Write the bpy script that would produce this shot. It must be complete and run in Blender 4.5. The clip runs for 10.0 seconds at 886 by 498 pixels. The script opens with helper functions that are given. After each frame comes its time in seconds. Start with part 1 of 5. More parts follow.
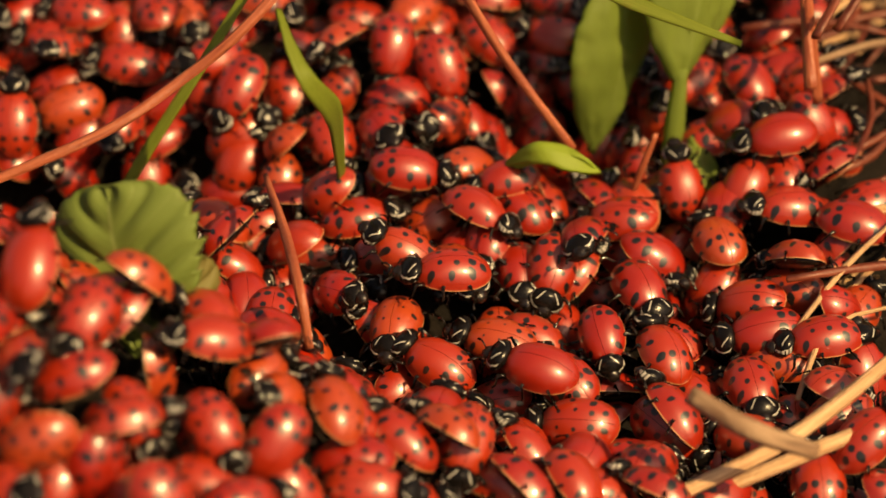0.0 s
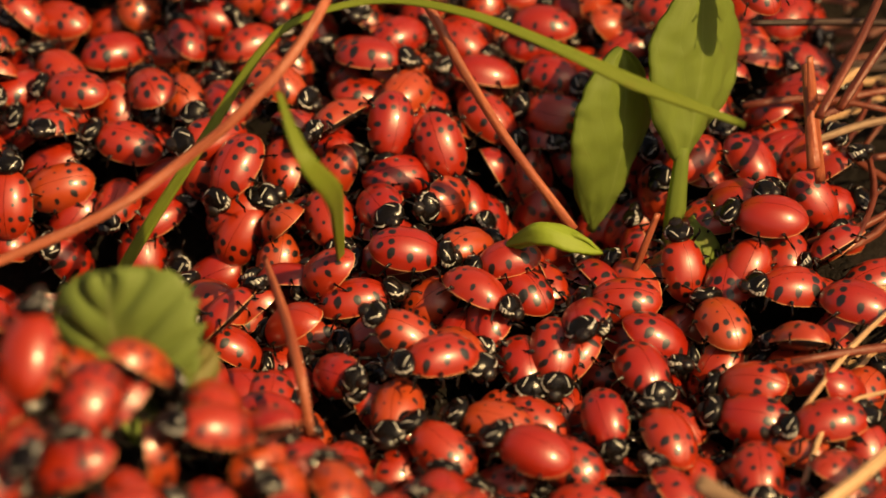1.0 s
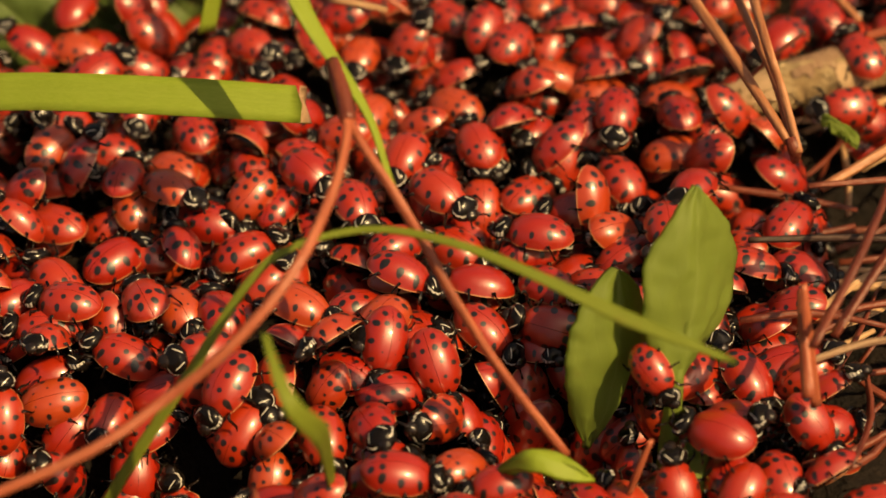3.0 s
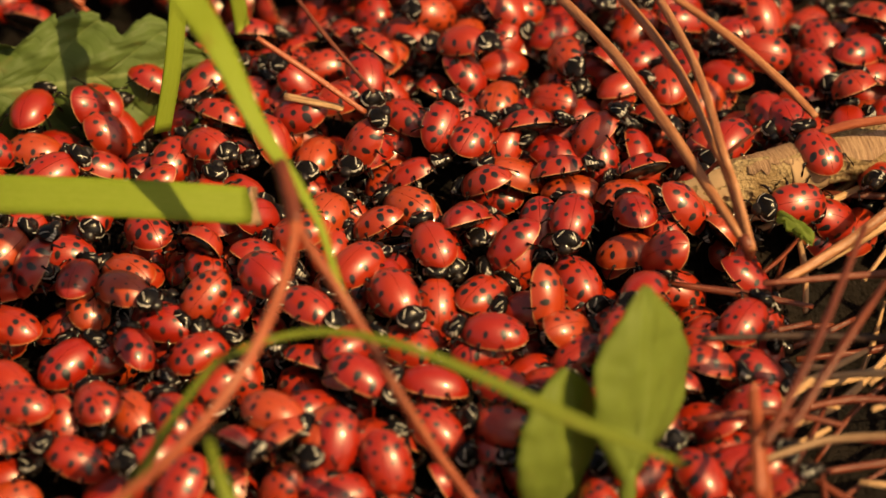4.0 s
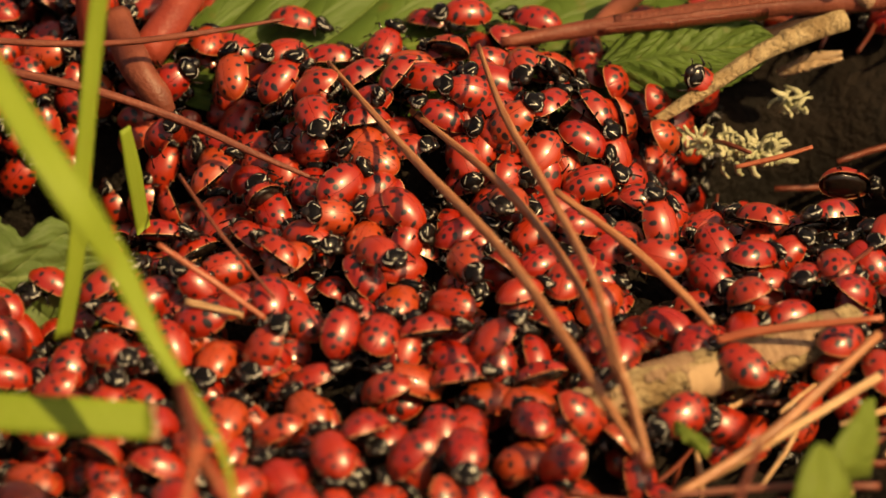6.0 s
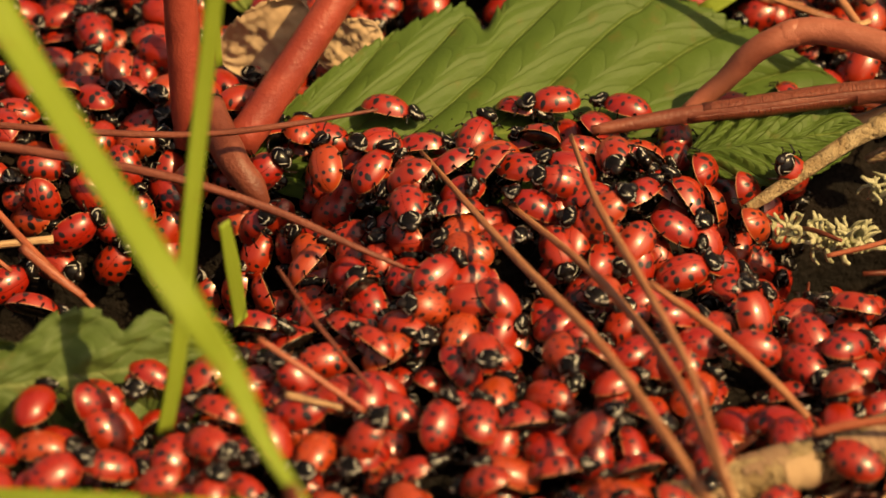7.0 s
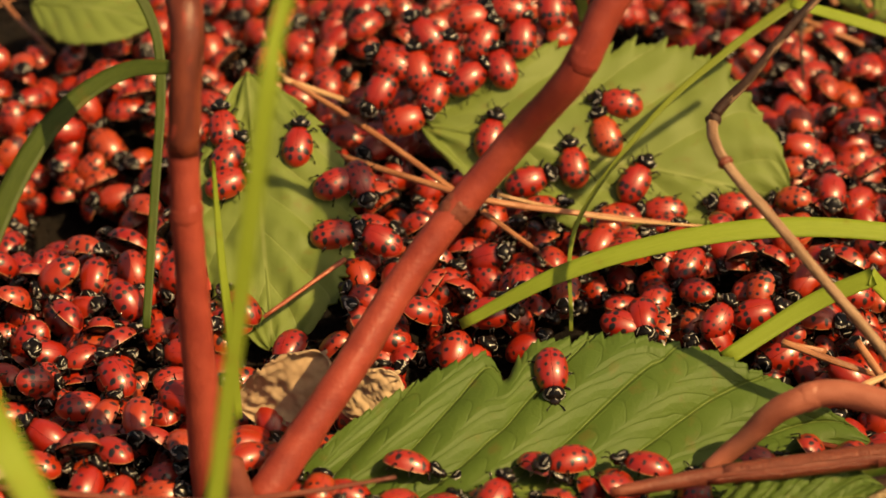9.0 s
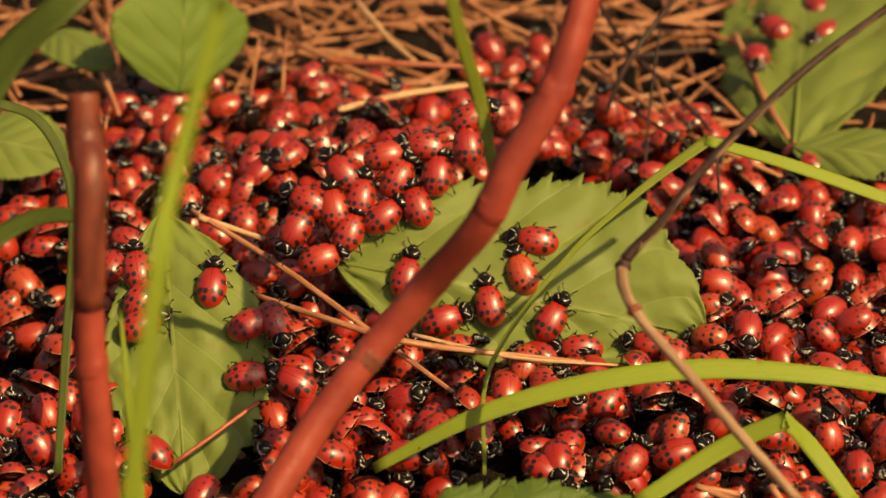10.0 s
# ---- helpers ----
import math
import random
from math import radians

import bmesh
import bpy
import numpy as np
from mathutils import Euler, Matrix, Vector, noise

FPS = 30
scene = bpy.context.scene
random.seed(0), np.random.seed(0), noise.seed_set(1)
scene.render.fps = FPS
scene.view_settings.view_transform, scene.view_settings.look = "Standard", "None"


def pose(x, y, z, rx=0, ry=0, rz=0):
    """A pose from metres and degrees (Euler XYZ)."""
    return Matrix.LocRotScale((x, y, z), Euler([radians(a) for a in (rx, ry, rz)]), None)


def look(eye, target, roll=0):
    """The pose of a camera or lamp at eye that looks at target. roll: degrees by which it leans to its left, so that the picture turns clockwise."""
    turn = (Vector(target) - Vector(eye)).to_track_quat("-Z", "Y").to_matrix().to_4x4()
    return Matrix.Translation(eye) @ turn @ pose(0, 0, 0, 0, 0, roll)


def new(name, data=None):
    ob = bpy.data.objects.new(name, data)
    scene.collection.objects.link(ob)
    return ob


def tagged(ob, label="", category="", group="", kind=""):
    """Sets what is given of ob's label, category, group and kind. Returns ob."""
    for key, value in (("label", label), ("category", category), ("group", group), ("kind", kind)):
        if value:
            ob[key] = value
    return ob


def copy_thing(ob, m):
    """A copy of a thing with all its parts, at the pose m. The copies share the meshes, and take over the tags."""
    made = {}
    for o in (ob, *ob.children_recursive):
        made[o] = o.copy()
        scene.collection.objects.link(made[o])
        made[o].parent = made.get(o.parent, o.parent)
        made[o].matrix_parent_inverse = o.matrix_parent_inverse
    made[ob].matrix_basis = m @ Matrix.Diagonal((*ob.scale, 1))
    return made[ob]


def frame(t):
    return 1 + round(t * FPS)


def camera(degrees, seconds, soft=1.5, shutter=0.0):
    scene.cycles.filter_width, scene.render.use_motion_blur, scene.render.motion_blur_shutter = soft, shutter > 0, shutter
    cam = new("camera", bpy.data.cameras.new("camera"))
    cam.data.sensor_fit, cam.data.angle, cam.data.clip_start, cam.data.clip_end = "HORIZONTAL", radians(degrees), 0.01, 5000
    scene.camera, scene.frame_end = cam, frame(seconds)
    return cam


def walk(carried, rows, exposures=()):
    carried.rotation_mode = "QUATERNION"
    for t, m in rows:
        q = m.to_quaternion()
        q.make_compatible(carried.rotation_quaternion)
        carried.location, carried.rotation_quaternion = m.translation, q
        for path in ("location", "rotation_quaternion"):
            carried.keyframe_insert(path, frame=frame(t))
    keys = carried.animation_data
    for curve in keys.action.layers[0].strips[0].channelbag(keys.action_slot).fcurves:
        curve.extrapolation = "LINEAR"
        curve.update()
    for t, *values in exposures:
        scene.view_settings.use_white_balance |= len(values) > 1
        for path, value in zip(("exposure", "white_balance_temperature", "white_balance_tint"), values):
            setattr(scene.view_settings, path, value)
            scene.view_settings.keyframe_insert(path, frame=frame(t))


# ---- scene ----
cam = camera(18, 10.0, soft=1.6)
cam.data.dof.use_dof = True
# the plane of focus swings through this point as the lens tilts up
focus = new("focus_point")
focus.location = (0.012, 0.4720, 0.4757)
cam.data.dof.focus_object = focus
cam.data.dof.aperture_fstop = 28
walk(cam, [
    (0.0, look((0.00798, -0.13733, 0.14317), (0.00801, 0.03913, -0.03392), -0.029)),
    (0.5, look((0.00705, -0.13589, 0.14328), (0.00866, 0.04221, -0.03216), 0.386)),
    (1.0, look((0.00644, -0.13440, 0.14332), (0.00836, 0.04529, -0.03048), 0.253)),
    (1.5, look((0.00691, -0.13034, 0.14754), (0.00642, 0.04790, -0.02775), -0.460)),
    (2.0, look((0.00884, -0.12767, 0.14945), (0.00519, 0.05210, -0.02425), -0.885)),
    (2.5, look((0.00856, -0.12662, 0.14961), (0.00667, 0.05573, -0.02139), -0.450)),
    (2.7, look((0.00901, -0.12567, 0.15153), (0.00737, 0.05630, -0.01988), -0.241)),
    (3.8, look((0.01281, -0.12358, 0.15186), (0.01109, 0.06337, -0.01411), -0.907)),
    (4.0, look((0.01365, -0.12327, 0.15209), (0.01198, 0.06443, -0.01304), -0.726)),
    (4.5, look((0.01417, -0.12194, 0.15311), (0.01463, 0.06778, -0.00970), -0.319)),
    (5.0, look((0.01476, -0.12071, 0.15424), (0.01789, 0.07120, -0.00595), 0.259)),
    (5.2, look((0.01488, -0.12039, 0.15494), (0.01921, 0.07203, -0.00460), 0.454)),
    (6.3, look((0.01144, -0.11937, 0.16016), (0.01983, 0.07582, 0.00419), 1.375)),
    (6.5, look((0.00808, -0.11789, 0.16114), (0.01755, 0.07752, 0.00548), 1.196)),
    (7.0, look((0.00930, -0.11861, 0.16359), (0.01244, 0.07833, 0.00962), 0.308)),
    (7.5, look((0.00679, -0.11628, 0.16591), (0.00692, 0.08229, 0.01402), -0.103)),
    (8.0, look((0.00745, -0.10856, 0.17570), (0.00490, 0.08962, 0.02333), -0.373)),
    (8.5, look((0.01004, -0.10597, 0.18019), (0.00709, 0.09500, 0.03152), -0.295)),
    (9.0, look((0.01277, -0.10364, 0.18281), (0.01117, 0.09947, 0.03705), -0.276)),
    (9.5, look((0.01385, -0.10174, 0.18552), (0.01408, 0.10355, 0.04285), 0.002)),
    (10.0, look((0.01793, -0.09864, 0.18832), (0.01987, 0.10825, 0.04799), 0.011)),
], exposures=[(0.0, 1.05, 10400, 13), (10.0, 1.05, 10400, 13)])

# ---------------------------------------------------------------- light
SUN_FROM = Vector((0.52, -0.33, 0.79)).normalized()
sun = new("sun", bpy.data.lights.new("sun", "SUN"))
sun.data.energy, sun.data.angle, sun.data.color = 2.85, radians(0.53), (1.0, 0.83, 0.53)
sun.matrix_world = look(SUN_FROM * 5, (0, 0, 0))
world = bpy.data.worlds.new("sky")
scene.world = world
world.use_nodes = True
sky = world.node_tree.nodes.new("ShaderNodeTexSky")
sky.sky_type, sky.sun_disc = "NISHITA", False
sky.air_density, sky.dust_density, sky.ozone_density = 0.8, 4.0, 0.4
sky.sun_elevation = math.asin(SUN_FROM.z)
sky.sun_rotation = math.atan2(SUN_FROM.x, SUN_FROM.y)
world.node_tree.links.new(sky.outputs[0], world.node_tree.nodes["Background"].inputs[0])
world.node_tree.nodes["Background"].inputs[1].default_value = 0.048


# ---------------------------------------------------------------- materials
class Nodes:
    """Short hand for building a node material."""

    def __init__(self, name):
        self.mat = bpy.data.materials.new(name)
        self.mat.use_nodes = True
        self.tree = self.mat.node_tree
        self.bsdf = self.tree.nodes["Principled BSDF"]
        self.out = self.tree.nodes["Material Output"]

    def add(self, kind, **props):
        n = self.tree.nodes.new(kind)
        for k, v in props.items():
            setattr(n, k, v)
        return n

    def put(self, socket, v):
        if isinstance(v, bpy.types.NodeSocket):
            self.tree.links.new(v, socket)
        elif isinstance(v, tuple) and len(v) == 3 and socket.type == "RGBA":
            socket.default_value = (*v, 1)
        else:
            socket.default_value = v

    def math(self, op, a, b=0.0, c=0.0):
        n = self.add("ShaderNodeMath", operation=op)
        for i, v in enumerate((a, b, c)):
            self.put(n.inputs[i], v)
        return n.outputs[0]

    def step(self, v, lo, hi):
        n = self.add("ShaderNodeMapRange", interpolation_type="SMOOTHSTEP")
        for i, x in enumerate((v, lo, hi, 0.0, 1.0)):
            self.put(n.inputs[i], x)
        return n.outputs[0]

    def mix(self, f, a, b):
        n = self.add("ShaderNodeMix", data_type="RGBA")
        self.put(n.inputs[0], f), self.put(n.inputs[6], a), self.put(n.inputs[7], b)
        return n.outputs[2]

    def attr(self, name):
        return self.add("ShaderNodeAttribute", attribute_name=name).outputs["Vector"]

    def xyz(self, v):
        n = self.add("ShaderNodeSeparateXYZ")
        self.put(n.inputs[0], v)
        return n.outputs

    def vec(self, x, y, z):
        n = self.add("ShaderNodeCombineXYZ")
        self.put(n.inputs[0], x), self.put(n.inputs[1], y), self.put(n.inputs[2], z)
        return n.outputs[0]

    def noise(self, scale, vector=None, detail=3.0, rough=0.55):
        n = self.add("ShaderNodeTexNoise")
        if vector is None:
            vector = self.add("ShaderNodeTexCoord").outputs["Object"]
        self.put(n.inputs["Vector"], vector)
        n.inputs["Scale"].default_value, n.inputs["Detail"].default_value, n.inputs["Roughness"].default_value = scale, detail, rough
        return n.outputs["Fac"]

    def bump(self, height, strength, distance):
        n = self.add("ShaderNodeBump")
        self.put(n.inputs["Height"], height)
        n.inputs["Strength"].default_value, n.inputs["Distance"].default_value = strength, distance
        self.put(self.bsdf.inputs["Normal"], n.outputs[0])

    def finish(self, color, rough, spec=0.5, coat=0.0, coat_rough=0.1, translucent=None):
        b = self.bsdf
        self.put(b.inputs["Base Color"], color), self.put(b.inputs["Roughness"], rough)
        b.inputs["Specular IOR Level"].default_value = spec
        b.inputs["Coat Weight"].default_value, b.inputs["Coat Roughness"].default_value = coat, coat_rough
        if translucent:
            fac, tint = translucent
            t, m = self.add("ShaderNodeBsdfTranslucent"), self.add("ShaderNodeMixShader")
            self.put(t.inputs[0], tint), self.put(m.inputs[0], fac)
            self.tree.links.new(b.outputs[0], m.inputs[1])
            self.tree.links.new(t.outputs[0], m.inputs[2])
            self.tree.links.new(m.outputs[0], self.out.inputs[0])
        return self.mat


def elytra_material():
    """Waxy orange-red wing cases with six black dots each side and a pale rim."""
    n = Nodes("elytra")
    lp, rnd = n.attr("lp"), n.xyz(n.attr("rnd"))
    x, y, z = n.xyz(lp)
    ay = n.math("ABSOLUTE", y)
    wob = n.math("MULTIPLY", n.math("SUBTRACT", n.noise(1.6, lp), 0.5), 0.22)
    flat = n.vec(x, ay, 0.0)
    near = 9.0
    few = n.step(rnd[2], 0.25, 0.75)
    for sx, sy, r in ((1.45, 1.00, 0.19), (0.90, 0.46, 0.15), (0.25, 1.25, 0.20), (-0.10, 0.58, 0.18), (-0.98, 1.05, 0.26), (-1.05, 0.42, 0.23), (-1.74, 0.50, 0.20)):
        d = n.add("ShaderNodeVectorMath", operation="DISTANCE")
        n.put(d.inputs[0], flat)
        d.inputs[1].default_value = (sx, sy, 0)
        size = n.math("MULTIPLY", r, n.math("MULTIPLY_ADD", rnd[1], 0.56, 0.66))
        if r < 0.19:
            size = n.math("MULTIPLY", size, few)
        near = n.math("MINIMUM", near, n.math("SUBTRACT", d.outputs["Value"], size))
    near = n.math("ADD", near, wob)
    near = n.math("ADD", near, n.math("MULTIPLY", n.math("LESS_THAN", n.math("MULTIPLY_ADD", rnd[0], 0.12, rnd[1]), 0.14), 9.0))
    dots = n.step(near, 0.03, -0.03)
    tone = n.mix(n.step(rnd[0], 0.0, 0.75), (0.300, 0.009, 0.0045), (0.365, 0.024, 0.0080))
    tone = n.mix(n.step(rnd[0], 0.78, 1.0), tone, (0.40, 0.050, 0.014))
    tone = n.mix(n.math("MULTIPLY", n.noise(0.9, lp), 0.55), tone, (0.20, 0.010, 0.006))
    rim = n.step(z, 0.50, 0.42)
    tone = n.mix(n.math("MULTIPLY", rim, 0.75), tone, (0.55, 0.30, 0.15))
    color = n.mix(dots, tone, (0.004, 0.003, 0.003))
    n.bump(n.noise(9.0, lp), 0.10, 0.0001)
    return n.finish(color, n.math("MULTIPLY_ADD", n.noise(2.0, lp), 0.12, 0.33), 0.80, 0.40, 0.12)


def pronotum_material():
    """Black shield with a white border and two white dashes."""
    n = Nodes("pronotum")
    x, y, z = n.xyz(n.attr("lp"))
    ay = n.math("ABSOLUTE", y)
    fx = n.math("DIVIDE", n.math("SUBTRACT", x, 2.60), 0.76)
    fy = n.math("DIVIDE", y, 1.14)
    q = n.math("ADD", n.math("MULTIPLY", fx, fx), n.math("MULTIPLY", fy, fy))
    edge = n.math("MULTIPLY", n.math("MULTIPLY", n.step(q, 0.79, 0.82), n.step(q, 0.88, 0.85)), n.math("MULTIPLY", n.step(x, 2.20, 2.40), n.step(z, 0.66, 0.74)))
    line = n.math("ABSOLUTE", n.math("SUBTRACT", ay, n.math("MULTIPLY_ADD", x, 0.75, -1.42)))
    dash = n.math("MULTIPLY", n.step(line, 0.058, 0.032), n.math("MULTIPLY", n.step(x, 2.28, 2.34), n.step(x, 2.86, 2.78)))
    color = n.mix(n.math("MAXIMUM", edge, dash), (0.005, 0.004, 0.004), (0.42, 0.40, 0.38))
    n.bump(n.noise(8.0, n.attr("lp")), 0.15, 0.0001)
    return n.finish(color, 0.20, 0.24, 0.0, 0.12)


def chitin_material():
    n = Nodes("black_chitin")
    lp = n.attr("lp")
    color = n.mix(n.noise(3.0, lp), (0.004, 0.003, 0.003), (0.016, 0.010, 0.008))
    n.bump(n.noise(10.0, lp), 0.3, 0.0001)
    return n.finish(color, 0.15, 0.50, 0.0, 0.10)


def leaf_material(name, low, high, vein, glow, ribs=9.0, slant=0.55, vein_width=0.05, cross=0.0, relief=1.0, through_light=0.22):
    """A leaf blade: midrib, slanted side ribs, fine net, blotches. Attribute lf: along, across, random."""
    n = Nodes(name)
    lf = n.attr("lf")
    u, v, w = n.xyz(lf)
    av = n.math("ABSOLUTE", v)
    along = n.math("SUBTRACT", u, n.math("MULTIPLY", n.math("POWER", av, 0.85), slant / 2))
    rib = n.math("ABSOLUTE", n.math("SUBTRACT", n.math("FRACT", n.math("MULTIPLY", along, ribs)), 0.5))
    side = n.step(rib, vein_width, 0.0)
    mid = n.step(av, 0.035, 0.012)
    veins = n.math("MAXIMUM", n.math("MULTIPLY", side, 0.6), mid)
    coord = n.add("ShaderNodeTexCoord").outputs["Object"]
    net = n.add("ShaderNodeTexVoronoi", feature="DISTANCE_TO_EDGE")
    n.put(net.inputs["Vector"], coord)
    net.inputs["Scale"].default_value = 620.0
    cells = n.math("MULTIPLY", n.step(net.outputs["Distance"], 0.10, 0.0), 0.5)
    color = n.mix(n.noise(130.0, coord, 5.0), low, high)
    color = n.mix(n.math("MULTIPLY", n.step(n.noise(420.0, coord, 4.0), 0.58, 0.72), 0.35), color, (0.16, 0.10, 0.03))
    color = n.mix(n.math("MULTIPLY", cells, 0.06), color, vein)
    color = n.mix(n.math("MULTIPLY", veins, 0.75), color, vein)
    if cross:
        panel = n.math("MULTIPLY", n.math("FLOOR", n.math("MULTIPLY", along, ribs)), 0.37)
        bent = n.math("ADD", n.math("MULTIPLY_ADD", av, cross, panel), n.math("MULTIPLY", n.math("MULTIPLY", rib, rib), 4.5))
        bent = n.math("ADD", bent, n.math("MULTIPLY", n.noise(190.0, coord, 2.0), 0.9))
        thin = n.step(n.math("ABSOLUTE", n.math("SUBTRACT", n.math("FRACT", bent), 0.5)), 0.07, 0.0)
        cells = n.math("MAXIMUM", cells, n.math("MULTIPLY", thin, 1.2))
        # furrow shade of the cross veins, painted as thin darker lines
        color = n.mix(n.math("MULTIPLY", thin, 0.30), color, (0.04, 0.075, 0.010))
        cells = n.math("ADD", cells, n.math("MULTIPLY", n.math("ABSOLUTE", n.math("SUBTRACT", n.math("FRACT", bent), 0.5)), -6.0))
    height = n.math("ADD", n.math("MULTIPLY", rib, 1.2), n.math("ADD", n.math("MULTIPLY", cells, -0.07), n.math("MULTIPLY", n.noise(900.0, coord), 0.25)))
    height = n.math("SUBTRACT", height, n.math("MULTIPLY", n.step(rib, 0.05, 0.0), 0.45))
    n.bump(height, 0.6 * relief, 0.0004)
    return n.finish(color, 0.58, 0.28, 0.0, 0.1, (through_light, glow))


def blade_material(name, low, high, glow):
    """Grass blade with fine long streaks. Attribute lf: along, across, random."""
    n = Nodes(name)
    u, v, w = n.xyz(n.attr("lf"))
    streak = n.noise(1.0, n.vec(n.math("MULTIPLY", u, 6.0), n.math("MULTIPLY", v, 9.0), w), 3.0)
    spots = n.noise(300.0)
    color = n.mix(n.step(streak, 0.15, 0.85), low, high)
    color = n.mix(n.math("MULTIPLY", n.step(spots, 0.62, 0.74), 0.4), color, (0.20, 0.14, 0.03))
    color = n.mix(n.math("MULTIPLY", n.step(n.math("ABSOLUTE", v), 0.10, 0.03), 0.5), color, high)
    n.bump(n.noise(1.0, n.vec(n.math("MULTIPLY", u, 3.0), n.math("MULTIPLY", v, 14.0), w)), 0.10, 0.0002)
    return n.finish(color, 0.55, 0.28, 0.0, 0.1, (0.38, glow))


def stem_material(name, low, high, scar, rough=0.45, streak=1.0, bump=0.4):
    """Bark or needle skin with long streaks and scars. Attribute lf: along in metres, around, random."""
    n = Nodes(name)
    u, v, w = n.xyz(n.attr("lf"))
    place = n.vec(n.math("MULTIPLY", u, 260.0), n.math("MULTIPLY", v, 3.0 * streak), n.math("MULTIPLY", w, 9.0))
    a, b = n.noise(1.0, place, 4.0), n.noise(2600.0, None, 3.0)
    color = n.mix(n.step(a, 0.3, 0.7), low, high)
    big = n.noise(0.35, place, 2.0)
    color = n.mix(n.math("MULTIPLY", n.step(big, 0.58, 0.72), 0.65), color, scar)
    color = n.mix(n.math("MULTIPLY", n.step(b, 0.60, 0.75), 0.35), color, high)
    n.bump(n.math("ADD", a, n.math("MULTIPLY", b, 0.5)), bump, 0.0004)
    return n.finish(color, rough, 0.4)


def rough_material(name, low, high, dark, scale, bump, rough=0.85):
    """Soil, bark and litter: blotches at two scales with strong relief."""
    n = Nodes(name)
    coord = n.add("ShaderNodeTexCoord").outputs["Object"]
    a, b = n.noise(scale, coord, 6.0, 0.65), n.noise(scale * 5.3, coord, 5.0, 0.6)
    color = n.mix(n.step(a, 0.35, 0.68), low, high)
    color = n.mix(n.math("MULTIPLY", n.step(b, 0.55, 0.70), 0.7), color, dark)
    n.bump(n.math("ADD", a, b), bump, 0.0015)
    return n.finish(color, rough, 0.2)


ELYTRA, PRONOTUM, CHITIN = elytra_material(), pronotum_material(), chitin_material()
LEAF = leaf_material("bramble_leaf", (0.115, 0.165, 0.040), (0.175, 0.235, 0.062), (0.24, 0.29, 0.10), (0.18, 0.26, 0.03), ribs=6.0, vein_width=0.035, relief=0.45)
RIBBED = leaf_material("ribbed_leaf", (0.050, 0.100, 0.019), (0.096, 0.158, 0.032), (0.19, 0.25, 0.065), (0.12, 0.20, 0.03), ribs=7.0, slant=0.60, vein_width=0.028, cross=6.0, relief=1.6)
BRONZE = leaf_material("bronze_leaf", (0.16, 0.10, 0.035), (0.15, 0.17, 0.05), (0.24, 0.22, 0.09), (0.18, 0.16, 0.03), ribs=5.0, vein_width=0.035, relief=0.45)
DULL = leaf_material("dull_leaf", (0.058, 0.098, 0.026), (0.105, 0.160, 0.045), (0.17, 0.22, 0.08), (0.12, 0.18, 0.03), ribs=4.0, vein_width=0.03, cross=5.0, relief=1.0)
ROUND = leaf_material("round_leaf", (0.085, 0.150, 0.028), (0.13, 0.205, 0.042), (0.18, 0.25, 0.07), (0.15, 0.24, 0.03), ribs=4.0, slant=1.0, vein_width=0.03, relief=0.7)
HERB = leaf_material("herb_leaf", (0.155, 0.220, 0.044), (0.225, 0.295, 0.070), (0.25, 0.32, 0.09), (0.29, 0.39, 0.06), ribs=3.0, slant=1.6, vein_width=0.02, relief=0.25, through_light=0.5)
GRASS = blade_material("grass_blade", (0.21, 0.30, 0.040), (0.28, 0.37, 0.062), (0.34, 0.45, 0.05))
DARK_GRASS = blade_material("olive_shaded_grass", (0.13, 0.18, 0.025), (0.22, 0.27, 0.045), (0.24, 0.31, 0.03))
# shaded copy of the grass colours, for the blades at the far left
SHADED_GRASS = blade_material("shaded_grass", (0.045, 0.075, 0.016), (0.085, 0.125, 0.026), (0.12, 0.17, 0.02))
NEEDLE = stem_material("pine_needle", (0.27, 0.095, 0.046), (0.43, 0.195, 0.105), (0.13, 0.042, 0.020), 0.42)
RED_NEEDLE = stem_material("red_needle", (0.25, 0.055, 0.030), (0.37, 0.105, 0.055), (0.12, 0.03, 0.015), 0.42)
DARK_NEEDLE = stem_material("dark_needle", (0.09, 0.018, 0.012), (0.18, 0.040, 0.022), (0.04, 0.012, 0.008), 0.42)
BLACK_STEM = stem_material("black_stem", (0.018, 0.007, 0.005), (0.040, 0.015, 0.010), (0.008, 0.004, 0.003), 0.6)
STRAW = stem_material("dry_straw", (0.43, 0.23, 0.12), (0.62, 0.40, 0.24), (0.22, 0.10, 0.05), 0.6, 2.2, 0.7)
RED_STEM = stem_material("red_bark", (0.21, 0.030, 0.022), (0.31, 0.054, 0.037), (0.10, 0.018, 0.013), 0.40, 0.4, 0.4)
STALK = stem_material("leaf_stalk_skin", (0.25, 0.070, 0.045), (0.33, 0.105, 0.070), (0.13, 0.045, 0.03), 0.5, 0.5, 0.35)
BROWN_STEM = stem_material("brown_bark", (0.12, 0.028, 0.018), (0.20, 0.054, 0.034), (0.07, 0.02, 0.012), 0.5, 0.6, 0.5)
TWIG = stem_material("grey_twig", (0.19, 0.10, 0.060), (0.33, 0.21, 0.135), (0.08, 0.04, 0.025), 0.7, 1.0, 0.6)
BARK = rough_material("stick_bark", (0.26, 0.17, 0.09), (0.50, 0.38, 0.23), (0.07, 0.045, 0.025), 260.0, 0.9)
# near-black mould: the deep shade of gaps and hollows is put into its colour
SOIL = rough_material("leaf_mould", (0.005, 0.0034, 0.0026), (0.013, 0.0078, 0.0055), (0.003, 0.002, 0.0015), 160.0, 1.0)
LICHEN = rough_material("lichen", (0.36, 0.36, 0.22), (0.50, 0.48, 0.33), (0.26, 0.24, 0.13), 900.0, 0.5)
